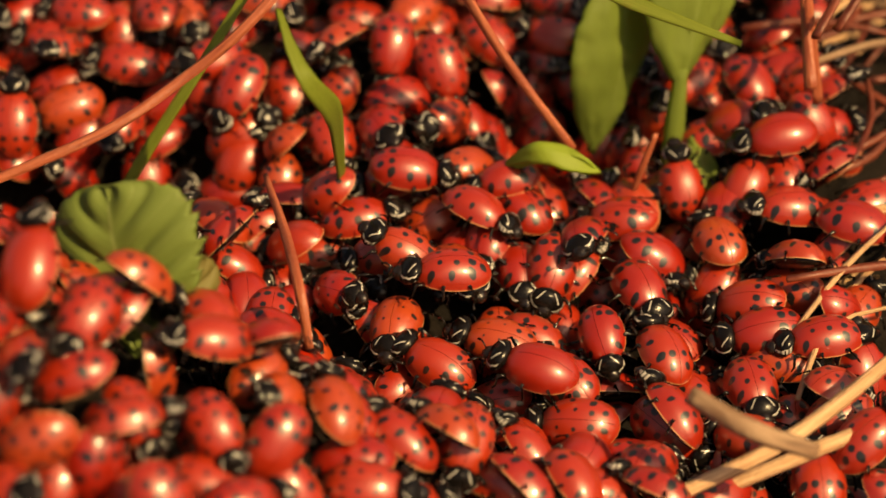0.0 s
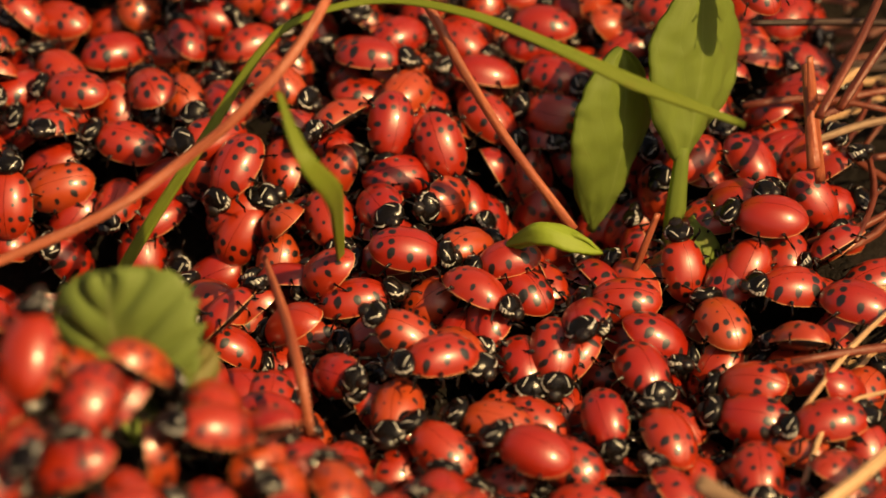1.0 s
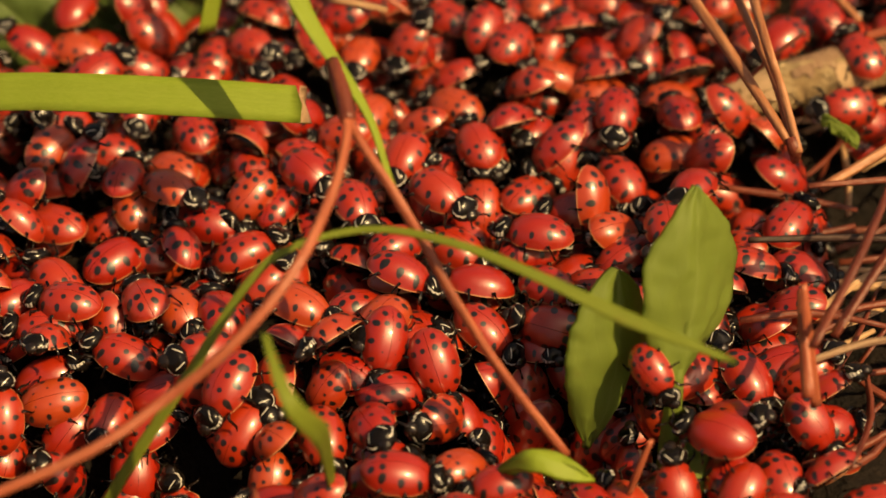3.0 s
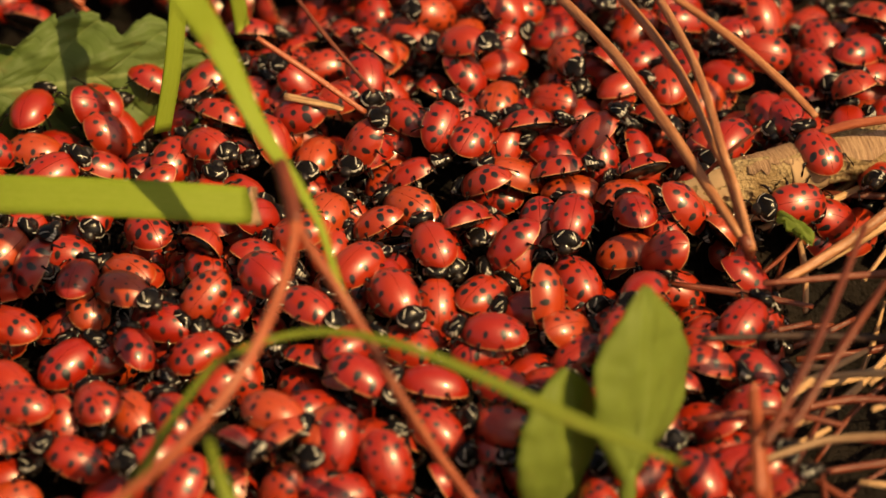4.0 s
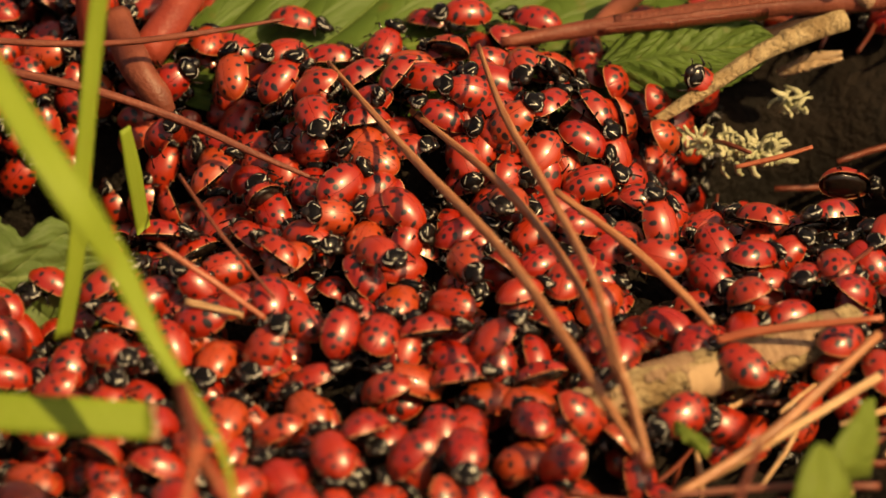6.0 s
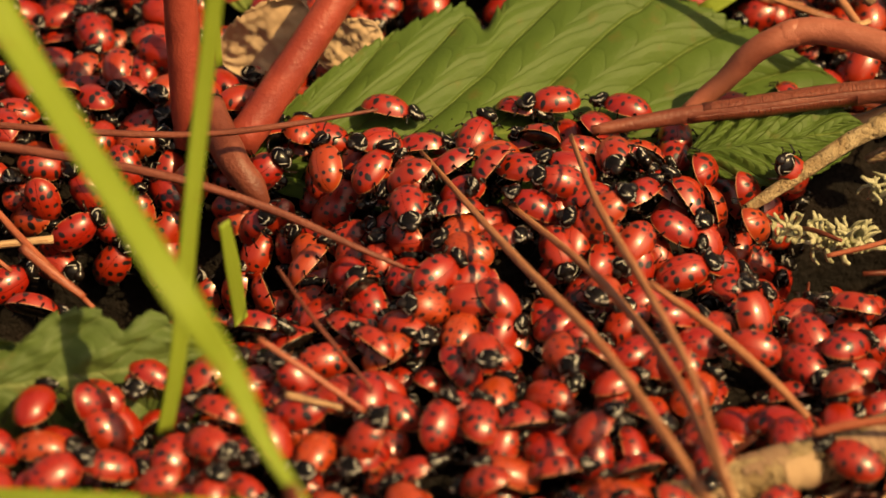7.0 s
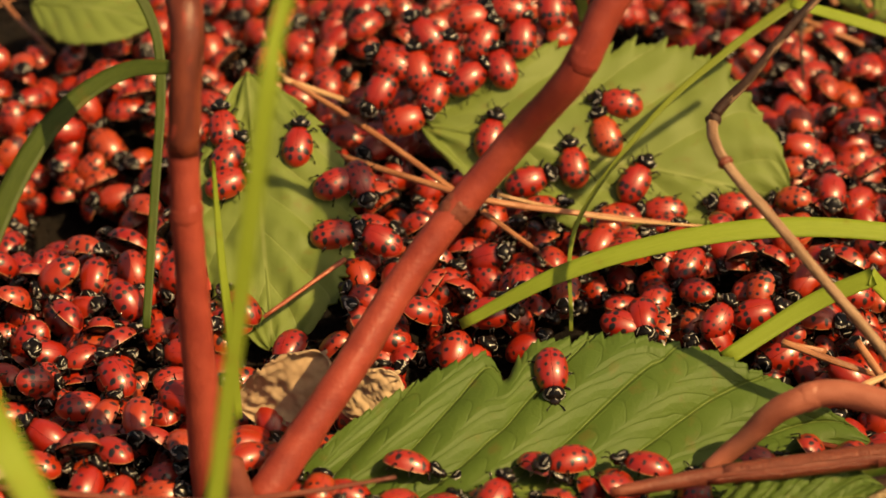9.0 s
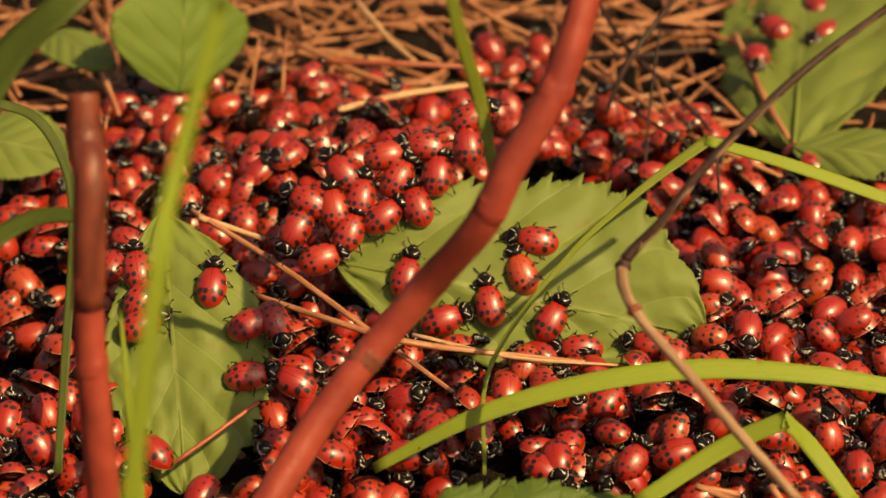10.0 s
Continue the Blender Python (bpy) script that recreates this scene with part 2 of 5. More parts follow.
DEAD_LEAF = rough_material("dead_leaf", (0.36, 0.24, 0.15), (0.52, 0.39, 0.27), (0.38, 0.26, 0.17), 60.0, 0.12)


# ---------------------------------------------------------------- the lie of the swarm
def bump_at(x, y, cx, cy, rx, ry, turn=0.0):
    c, s = math.cos(radians(turn)), math.sin(radians(turn))
    dx, dy = (x - cx) * c + (y - cy) * s, -(x - cx) * s + (y - cy) * c
    return math.exp(-((dx / rx) ** 2 + (dy / ry) ** 2))


def near_heap(x, y):
    """The ridge of beetles nearest the start, steep behind and long in front."""
    c, s = math.cos(radians(-13)), math.sin(radians(-13))
    dx, dy = (x + 0.0200) * c + (y + 0.0155) * s, -(x + 0.0200) * s + (y + 0.0155) * c
    return 0.0195 * math.exp(-(dx / 0.0300) ** 2 - (dy / (0.0088 if dy > 0 else 0.034)) ** 2)


def surface(x, y):
    """Height of the top of the beetle heap, or of the litter where there are none."""
    z = 0.0014 * noise.noise((x * 55, y * 55, 0.3)) + 0.0009 * noise.noise((x * 140, y * 140, 4.0))
    z += near_heap(x, y)
    z -= 0.014 * bump_at(x, y, -0.0165, 0.0150, 0.010, 0.0050)
    z -= 0.012 * bump_at(x, y, 0.0170, 0.0205, 0.0060, 0.0055)
    z -= 0.036 * bump_at(x, y, -0.0200, 0.0945, 0.019, 0.0085)
    z -= 0.055 * bump_at(x, y, 0.0560, 0.0985, 0.0115, 0.0090)
    z -= 0.010 * bump_at(x, y, 0.046, 0.0480, 0.008, 0.007)
    z += 0.0050 * bump_at(x, y, 0.018, 0.0960, 0.026, 0.010)
    z -= 0.0050 * bump_at(x, y, 0.020, 0.1250, 0.040, 0.012)
    z += 0.0060 * bump_at(x, y, 0.008, 0.1950, 0.020, 0.014)
    z -= 0.007 * bump_at(x, y, -0.036, 0.166, 0.013, 0.013)
    return z


def surface_normal(x, y, e=0.0015):
    return Vector((surface(x - e, y) - surface(x + e, y), surface(x, y - e) - surface(x, y + e), 2 * e)).normalized()


# ---------------------------------------------------------------- mesh helpers
def to_mesh(name, verts, faces, materials, lp=None, rnd=None, slots=None, smooth=True, key="lp"):
    me = bpy.data.meshes.new(name)
    me.from_pydata([tuple(v) for v in verts], [], [tuple(f) for f in faces])
    if lp is not None:
        me.attributes.new(key, "FLOAT_VECTOR", "POINT").data.foreach_set("vector", np.asarray(lp, np.float32).ravel())
    if rnd is not None:
        me.attributes.new("rnd", "FLOAT_VECTOR", "POINT").data.foreach_set("vector", np.asarray(rnd, np.float32).ravel())
    for m in materials:
        me.materials.append(m)
    if slots is not None:
        me.polygons.foreach_set("material_index", np.asarray(slots, np.int32))
    if smooth:
        me.polygons.foreach_set("use_smooth", np.ones(len(me.polygons), bool))
    me.update()
    return me


def spline(points, per=8):
    """A smooth line through the points, with the share of the way at each sample."""
    p = [Vector(q) for q in points]
    p = [p[0] * 2 - p[1]] + p + [p[-1] * 2 - p[-2]]
    out = []
    for i in range(1, len(p) - 2):
        for k in range(per):
            t = k / per
            a, b, c, d = p[i - 1:i + 3]
            out.append(0.5 * (2 * b + (c - a) * t + (2 * a - 5 * b + 4 * c - d) * t * t + (3 * b - a - 3 * c + d) * t ** 3))
    out.append(p[-2])
    return out


def pick(values, s):
    """The value at share s of a list that is spread evenly."""
    if not isinstance(values, (list, tuple)):
        return values
    k = s * (len(values) - 1)
    i = min(int(k), len(values) - 2)
    return values[i] + (values[i + 1] - values[i]) * (k - i)


def tube_mesh(name, points, radius, material, sides=8, per=8, rough=0.06, squash=1.0, seed=0.0):
    line = spline(points, per)
    verts, faces, lf, way = [], [], [], 0.0
    side = None
    for i, p in enumerate(line):
        ahead = (line[min(i + 1, len(line) - 1)] - line[max(i - 1, 0)]).normalized()
        side = (ahead.orthogonal() if side is None else side - ahead * side.dot(ahead)).normalized()
        up = ahead.cross(side)
        way += (p - line[i - 1]).length if i else 0
        r = pick(radius, i / (len(line) - 1))
        for k in range(sides):
            a = 2 * math.pi * k / sides
            rr = r * (1 + rough * noise.noise((way * 400 + seed * 7, math.cos(a) * 2, math.sin(a) * 2 + seed)))
            verts.append(p + side * (rr * math.cos(a)) + up * (rr * squash * math.sin(a)))
            lf.append((way, abs(k / sides - 0.5) * 2, seed))
    n = len(line)
    for i in range(n - 1):
        for k in range(sides):
            a, b = i * sides + k, i * sides + (k + 1) % sides
            faces.append((a, b, b + sides, a + sides))
    faces.append(tuple(range(sides))[::-1])
    faces.append(tuple((n - 1) * sides + k for k in range(sides)))
    return to_mesh(name, verts, faces, [material], lf, key="lf")


def blade_mesh(name, points, width, material, up=(0, 0, 1), fold=0.25, thick=0.00018, per=8, seed=0.0, twist=0.0, cut=0.0):
    """A folded grass blade of real thickness along the points."""
    line = spline(points, per)
    n, verts, lf = len(line), [], []
    cols = (-1.0, -0.5, 0.0, 0.5, 1.0)
    for layer in (0, 1):
        for i, p in enumerate(line):
            s = i / (n - 1)
            ahead = (line[min(i + 1, n - 1)] - line[max(i - 1, 0)]).normalized()
            u = (Matrix.Rotation(radians(twist * s), 3, ahead) @ Vector(up))
            side = ahead.cross(u).normalized()
            nor = side.cross(ahead)
            w = max(pick(width, s), 0.00005) / 2
            for c in cols:
                slip = ahead * (cut * c * (s > 0.999))
                verts.append(p + slip + side * (c * w) + nor * (abs(c) * w * fold - layer * thick))
                lf.append((s * 10, c, seed))
    m, faces = len(cols), []
    for i in range(n - 1):
        for k in range(m - 1):
            a = i * m + k
            faces.append((a, a + 1, a + m + 1, a + m))
            b = n * m + a
            faces.append((b, b + m, b + m + 1, b + 1))
        for k in (0, m - 1):
            a, b = i * m + k, n * m + i * m + k
            faces.append((a, a + m, b + m, b) if k == 0 else (a, b, b + m, a + m))
    for i in (0, n - 1):
        for k in range(m - 1):
            a, b = i * m + k, n * m + i * m + k
            faces.append((a, b, b + 1, a + 1))
    return to_mesh(name, verts, faces, [material], lf, key="lf")


def leaf_mesh(name, base, tip, half, up, material, teeth=0, depth=0.08, arch=0.08, cup=0.10, pleat=0.0, ribs=9, wide=0.45, nu=72, nv=9, blunt=0.75, wave=0.02, seed=0.0, slant=0.55, lobes=0, bites=(), crumple=0.0, ragged=0.05):
    """A leaf blade: toothed outline, pleats between its ribs, arched and cupped; half: half widths on its two sides."""
    base, tip = Vector(base), Vector(tip)
    ahead = (tip - base)
    length = ahead.length
    ahead.normalize()
    side = ahead.cross(Vector(up)).normalized()
    nor = side.cross(ahead)
    verts, lf, faces = [], [], []
    thick = 0.00028
    for layer in (0, 1):
        for i in range(nu + 1):
            u = i / nu
            k = math.log(0.5) / math.log(wide)
            prof = max(math.sin(math.pi * u ** k), 0.0) ** blunt
            for j in range(-nv, nv + 1):
                v = j / nv
                h = (half[0] if v < 0 else half[1]) * prof
                h *= 1 + ragged * abs(v) * (noise.noise((u * 6, (v > 0) * 3.0, seed)) + 0.6 * noise.noise((u * 17, (v > 0) * 5.0, seed)))
                if lobes:
                    h *= 1 - 0.38 * (1 - abs(math.sin(math.pi * (u * lobes + 0.3 * noise.noise((u * 4, (v > 0) * 3.0, seed)))))) ** 1.5 * v * v
                if teeth and abs(v) > 0.84:
                    phase = u * teeth + 0.8 * noise.noise((u * 9, v > 0, seed))
                    cut = 0.75 * (1 - phase % 1.0) + 0.25 * (1 - (phase * 3.0) % 1.0)
                    h *= 1 - depth * cut * (0.7 + 0.6 * noise.noise((math.floor(phase) * 3.3, v > 0, seed))) * (abs(v) - 0.84) / 0.16
                for bu, bw, bd in bites:
                    if v < 0:
                        h *= 1 - bd * math.exp(-((u - bu) / bw) ** 2) * v * v
                ph = ((u - slant / 2 * abs(v) ** 0.85) * ribs) % 1.0
                ripple = 1 - 2 * (1 - 2 * abs(ph - 0.5)) ** 2
                z = arch * length * math.sin(math.pi * u) - cup * h * v * v + pleat * ripple * min(abs(v) * 3, 1) * (1 - 0.85 * abs(v) ** 3)
                z += wave * length * noise.noise((u * 3 + seed, v * 1.5, seed)) + crumple * noise.noise((u * 8, v * 5, seed + 3)) + crumple * 0.5 * noise.noise((u * 19, v * 12, seed))
                verts.append(base + ahead * (length * u + 0.18 * h * abs(v)) + side * (h * v) + nor * (z - layer * thick))
                lf.append((u, v, seed))
    m, n = 2 * nv + 1, nu + 1
    for i in range(nu):
        for k in range(m - 1):
            a = i * m + k
            faces.append((a, a + 1, a + m + 1, a + m))
            b = n * m + a
            faces.append((b, b + m, b + m + 1, b + 1))
        for k in (0, m - 1):
            a, b = i * m + k, n * m + i * m + k
            faces.append((a, a + m, b + m, b) if k == 0 else (a, b, b + m, a + m))
    return to_mesh(name, verts, faces, [material], lf, key="lf")


def part(name, me, parent, label=""):
    ob = new(name, me)
    ob.parent = parent
    return tagged(ob, label)


def thing(name, me, label, category, group="", kind=""):
    return tagged(new(name, me), label, category, group, kind)


# ---------------------------------------------------------------- ground
def ground():
    """One sheet: fine under the swarm, coarse out to the horizon."""
    def axis(lo, hi, n):
        fine = [lo + (hi - lo) * i / n for i in range(n + 1)]
        out = [0.05 * 1.7 ** k for k in range(17)]
        return [lo - d for d in out[::-1]] + fine + [hi + d for d in out]
    xs, ys = axis(-0.10, 0.13, 130), axis(-0.10, 0.36, 230)
    verts = []
    for y in ys:
        for x in xs:
            inside = -0.10 <= x <= 0.13 and -0.10 <= y <= 0.36
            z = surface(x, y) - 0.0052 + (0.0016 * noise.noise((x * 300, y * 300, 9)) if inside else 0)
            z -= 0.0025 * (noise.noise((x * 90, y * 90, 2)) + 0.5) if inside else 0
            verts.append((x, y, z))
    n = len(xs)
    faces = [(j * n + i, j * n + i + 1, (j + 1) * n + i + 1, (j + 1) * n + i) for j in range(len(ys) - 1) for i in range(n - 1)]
    return tagged(new("ground", to_mesh("ground", verts, faces, [SOIL])), "dark damp leaf mould and soil under the swarm, blackened further for shade", "ground", "", "structure")


ground()


# ---------------------------------------------------------------- ladybugs (millimetres in their own space)
def dome_half(side, nu=13, nv=7, grow=1.0):
    """One wing case: half of a long dome with a thin flared rim and a seam along the back."""
    verts, faces = [], []
    for i in range(nu + 1):
        s = -1 + 2 * i / nu
        s = math.sin(s * math.pi / 2)
        w = 1.57 * max(1 - abs(s) ** (2.5 if s > 0 else 2.2), 0) ** 0.55 * (1.0 - 0.05 * s)
        h = 1.52 * max(1 - abs(s) ** 2.3, 0) ** 0.62
        for j in range(nv + 1):
            a = j / nv * math.pi / 2
            y, z = w * math.sin(a), 0.42 + h * math.cos(a) ** 0.85 if j < nv else 0.40
            if j == 0:
                y, z = 0.012, z - 0.035
            if j == nv:
                y += 0.05 * min(w, 1)
            verts.append((s * 2.38 - 0.02, side * y * grow, z))
    m = nv + 1
    for i in range(nu):
        for j in range(nv):
            q = (i * m + j, (i + 1) * m + j, (i + 1) * m + j + 1, i * m + j + 1)
            faces.append(q if side > 0 else q[::-1])
    return verts, faces


def ball(cx, cy, cz, rx, ry, rz, nu=8, nv=6, drop=0.0):
    verts, faces = [], []
    for i in range(nv + 1):
        b = math.pi * i / nv
        for k in range(nu):
            a = 2 * math.pi * k / nu
            x = math.sin(b) * math.cos(a)
            verts.append((cx + rx * x, cy + ry * math.sin(b) * math.sin(a), cz + rz * math.cos(b) - drop * x))
    for i in range(nv):
        for k in range(nu):
            a, b = i * nu + k, i * nu + (k + 1) % nu
            faces.append((a, a + nu, b + nu, b))
    return verts, faces


def limb(points, r0, r1, sides=4):
    verts, faces = [], []
    for i, p in enumerate(points):
        p = Vector(p)
        q0, q1 = Vector(points[max(i - 1, 0)]), Vector(points[min(i + 1, len(points) - 1)])
        ahead = (q1 - q0).normalized()
        side = ahead.orthogonal().normalized()
        up = ahead.cross(side)
        r = r0 + (r1 - r0) * i / (len(points) - 1)
        for k in range(sides):
            a = 2 * math.pi * k / sides
            verts.append(tuple(p + side * (r * math.cos(a)) + up * (r * math.sin(a))))
    for i in range(len(points) - 1):
        for k in range(sides):
            a, b = i * sides + k, i * sides + (k + 1) % sides
            faces.append((a, b, b + sides, a + sides))
    faces.append(tuple(range(sides))[::-1])
    faces.append(tuple((len(points) - 1) * sides + k for k in range(sides)))
    return verts, faces


def bug_pieces(fine, lift=0.0):
    """Name, material slot and geometry of every piece of a ladybug; lift spreads its legs a little."""
    nu, nv = (13, 7) if fine else (9, 5)
    out = [("elytron", 0, dome_half(1, nu, nv)), ("elytron", 0, dome_half(-1, nu, nv))]
    out.append(("pronotum", 1, ball(2.60, 0, 0.80, 0.76, 1.14, 0.72, 12 if fine else 9, 8 if fine else 5, 0.30)))
    out.append(("head", 2, ball(3.24, 0, 0.62, 0.48, 0.58, 0.42, 8, 6 if fine else 4, 0.1)))
    out.append(("abdomen", 2, ball(-0.05, 0, 0.48, 2.15, 1.36, 0.42, 10, 5)))
    for s in (1, -1):
        for x, fx, fy in ((1.7, 2.6, 1.85), (0.5, 0.6, 2.15), (-0.6, -1.6, 2.05)):
            fx += lift * s
            knee = ((x + fx) / 2 + 0.1, s * (fy * 0.78), 0.78)
            pts = [(x, s * 0.9, 0.40), knee, (fx * 0.92, s * fy * 0.97, 0.22), (fx, s * fy, 0.02)]
            out.append(("leg", 2, limb(pts, 0.15, 0.06)))
    if fine:
        for s in (1, -1):
            out.append(("antenna", 2, limb([(3.6, s * 0.4, 0.62), (4.0, s * 0.75, 0.72), (4.25, s * 0.85, 0.58)], 0.05, 0.09)))
    return out


MM = 0.00104


def grown(y):
    """The beetles of the near heap are the larger ones."""
    return 1.12 - 0.06 * min(max((y - 0.01) / 0.10, 0.0), 1.0)


TONES = (("bright orange-red ladybug with small black spots", 0.70, 0.55), ("deep red ladybug with bold black spots", 0.15, 1.0), ("plain spotless deep red ladybug", 0.20, 0.05),
         ("orange ladybug with faint black spots", 1.00, 0.35), ("red ladybug with black spots, glossy wing cases", 0.40, 0.75), ("dark red ladybug with small black spots", 0.0, 0.45))
BUG_SLOTS = (ELYTRA, PRONOTUM, CHITIN)


def ladybug_models():
    """One ladybug of each look, with its parts; they stand under the ground at the swarm's edge until placed."""
    models = []
    for v, (label, tone, spot) in enumerate(TONES):
        e = tagged(new("ladybug"), label + ", in the crowded swarm", "ladybug", "ladybugs in the swarm")
        for name, slot, (verts, faces) in bug_pieces(True, 0.25 * math.sin(v * 2.1)):
            me = to_mesh(name, np.array(verts) * MM, faces, [BUG_SLOTS[slot]], verts, np.tile((tone, spot, v / 6), (len(verts), 1)))
            part(name, me, e)
        models.append(e)
    return models


def bug_pose(x, y, z, heading, tilt=0.0, lean=0.0, normal=None):
    n = Vector(normal) if normal is not None else surface_normal(x, y)
    base = Vector((0, 0, 1)).rotation_difference(n).to_matrix().to_4x4()
    return Matrix.Translation((x, y, z)) @ base @ pose(0, 0, 0, 0, 0, heading) @ pose(0, 0, 0, lean, tilt, 0)


MODELS = ladybug_models()
used_models = [False] * len(MODELS)
TAKEN = []
CRAWLERS = []
HEROES = []


def ladybug(x, y, z, heading, look_of=0, tilt=0.0, lean=0.0, normal=None, size=1.0, keep=True):
    """Place one ladybug as a thing of its own."""
    m = bug_pose(x, y, z, heading, tilt, lean, normal)
    if used_models[look_of]:
        ob = copy_thing(MODELS[look_of], m)
    else:
        ob, used_models[look_of] = MODELS[look_of], True
        ob.matrix_basis = m
    k = size * grown(y)
    ob.scale = (k, k, k)
    if keep:
        TAKEN.append((x, y, z, heading))
    return ob


# ---------------------------------------------------------------- ladybugs that stand out
def hero(x, y, z, heading, look_of, tilt=0.0, lean=0.0):
    """A ladybug that lies on top of the others; some of them crawl."""
    ob = ladybug(x, y, z - 0.0013, heading, look_of, tilt, lean)
    HEROES.append((ob, x, y, z - 0.0013, heading, tilt, lean))
    return ob


hero(0.0046, 0.0058, -0.0001, 180, 0, 0, 4)
hero(0.0091, 0.0036, -0.0001, -59, 3, -4, 3)
hero(0.0158, 0.0045, -0.0000, -92, 4, 14, -7)
hero(0.0220, 0.0020, 0.0000, -70, 1, -7, -1)
hero(0.0281, 0.0065, -0.0000, 108, 3, 4, 20)
hero(0.0302, 0.0006, -0.0000, 180, 0, 7, -14)
hero(0.0293, -0.0073, -0.0000, -71, 4, 1, -5)
hero(0.0233, -0.0045, 0.0000, 110, 0, -4, 11)
hero(0.0166, -0.0067, 0.0002, 111, 4, -2, -17)
hero(0.0081, -0.0062, 0.0006, 142, 0, -10, -8)
hero(0.0048, -0.0016, 0.0002, -97, 3, -5, 0)
hero(-0.0043, -0.0012, 0.0003, -95, 4, 16, -7)
hero(-0.0112, 0.0176, -0.0081, 86, 0, -7, -2)
hero(0.0126, -0.0035, 0.0001, 166, 3, 9, -6)
hero(0.0212, 0.0092, -0.0002, 180, 4, 12, -11)
hero(0.0138, 0.0107, -0.0005, 129, 1, -7, -5)
hero(0.0107, 0.0220, -0.0038, -69, 5, 4, 6)
hero(0.0045, 0.0138, -0.0002, 180, 5, 1, -2)
hero(0.0207, 0.0237, -0.0060, 27, 4, 12, 3)
hero(-0.0222, 0.0169, -0.0089, 41, 0, -2, 10)
hero(-0.0166, 0.0266, -0.0002, 172, 4, -8, 1)
hero(-0.0183, 0.0370, -0.0000, -0, 1, -5, 3)
hero(-0.0124, 0.0321, -0.0000, -66, 3, -9, 11)
hero(-0.0221, 0.0345, -0.0000, 131, 0, -4, 10)
hero(-0.0221, 0.0295, -0.0001, -173, 4, 3, -2)
hero(-0.0201, 0.0230, -0.0010, -165, 3, 6, 2)
hero(0.0053, 0.0352, -0.0001, 47, 3, 1, -12)
hero(0.0045, 0.0227, -0.0002, 14, 5, 0, 8)
hero(0.0359, 0.0187, -0.0001, 14, 1, 13, 3)
hero(0.0333, 0.0138, -0.0001, -88, 4, 17, -13)
hero(0.0392, 0.0105, -0.0000, 26, 4, 7, 0)
hero(0.0286, 0.0180, -0.0003, 14, 4, 15, -3)
hero(0.0092, 0.0673, -0.0000, 149, 4, -18, 11)
hero(0.0058, 0.0627, -0.0000, -102, 5, -12, -11)
hero(0.0012, 0.0627, -0.0001, -75, 3, -4, 1)
hero(0.0179, 0.0596, -0.0001, 179, 3, -16, 15)
hero(0.0218, 0.0625, -0.0001, 137, 5, 0, 1)
hero(0.0119, 0.0508, -0.0001, -76, 2, 5, 1)
hero(0.0080, 0.0474, -0.0001, 77, 2, 1, -8)
hero(0.0194, 0.0428, -0.0001, 179, 2, -1, 3)
hero(0.0228, 0.0472, -0.0001, -78, 4, 9, -1)
hero(0.0223, 0.0532, -0.0001, 75, 4, 0, 3)
hero(0.0308, 0.0533, -0.0002, 66, 4, 5, 1)
hero(0.0275, 0.0497, -0.0001, -1, 3, -2, -4)
hero(-0.0113, 0.0621, -0.0000, 107, 4, 0, 31)
hero(-0.0229, 0.0633, -0.0000, -1, 3, 1, -9)
hero(-0.0185, 0.0608, -0.0000, -1, 4, 10, 0)
hero(-0.0075, 0.0482, -0.0001, 107, 4, 0, 9)
hero(-0.0132, 0.0472, -0.0000, 141, 3, 9, 2)
hero(-0.0168, 0.0431, -0.0000, 81, 3, 0, 18)
hero(-0.0229, 0.0466, -0.0001, -1, 4, 5, -9)
hero(-0.0193, 0.0500, -0.0000, 179, 4, 6, 1)
hero(-0.0112, 0.0418, -0.0001, -1, 5, 1, 2)
hero(0.0090, 0.0389, -0.0001, -40, 4, 10, -5)
hero(0.0149, 0.0382, -0.0001, 14, 5, 9, 0)
hero(0.0231, 0.0375, -0.0001, -153, 4, 10, -7)
hero(0.0100, 0.0555, -0.0001, 138, 3, 3, -14)
hero(0.0022, 0.0552, -0.0000, 78, 3, 4, 17)
hero(0.0363, 0.0501, -0.0021, -73, 4, 16, -12)
hero(0.0171, 0.0699, 0.0000, 70, 3, 4, -10)
hero(0.0061, 0.0753, 0.0000, 31, 3, -7, -11)
hero(-0.0055, 0.0702, -0.0000, 73, 5, -2, 20)
hero(0.0008, 0.0313, -0.0000, -0, 4, 22, -4)
hero(0.0115, 0.0297, -0.0004, -39, 4, 13, -2)
hero(0.0057, 0.0274, -0.0002, 39, 0, -7, -8)
hero(-0.0061, 0.0804, -0.0005, -1, 5, 0, -20)
hero(0.0223, 0.0794, 0.0003, 16, 5, 0, 0)
hero(0.0301, 0.0759, 0.0000, 42, 5, 1, 0)
hero(0.0506, 0.0983, -0.0128, -1, 4, 3, -3)
hero(0.0368, 0.0356, -0.0002, -15, 1, 5, -14)
hero(0.0201, 0.1124, 0.0012, -0, 5, 8, -7)
hero(0.0157, 0.1078, 0.0006, -32, 4, 4, -4)
hero(0.0106, 0.1064, 0.0011, -32, 5, -3, -7)
hero(0.0063, 0.1117, 0.0016, 32, 4, 12, -9)
hero(0.0022, 0.1099, -0.0004, 163, 4, -10, 1)
hero(0.0062, 0.0997, 0.0034, 44, 4, 2, 0)
hero(0.0018, 0.1011, 0.0024, 97, 3, -8, -5)
hero(0.0193, 0.0982, 0.0047, -17, 4, 5, 6)
hero(0.0095, 0.0936, 0.0042, -90, 4, 1, -10)
hero(0.0150, 0.0882, 0.0026, 149, 3, 1, -3)
hero(0.0004, 0.0880, 0.0008, 72, 3, -8, -2)
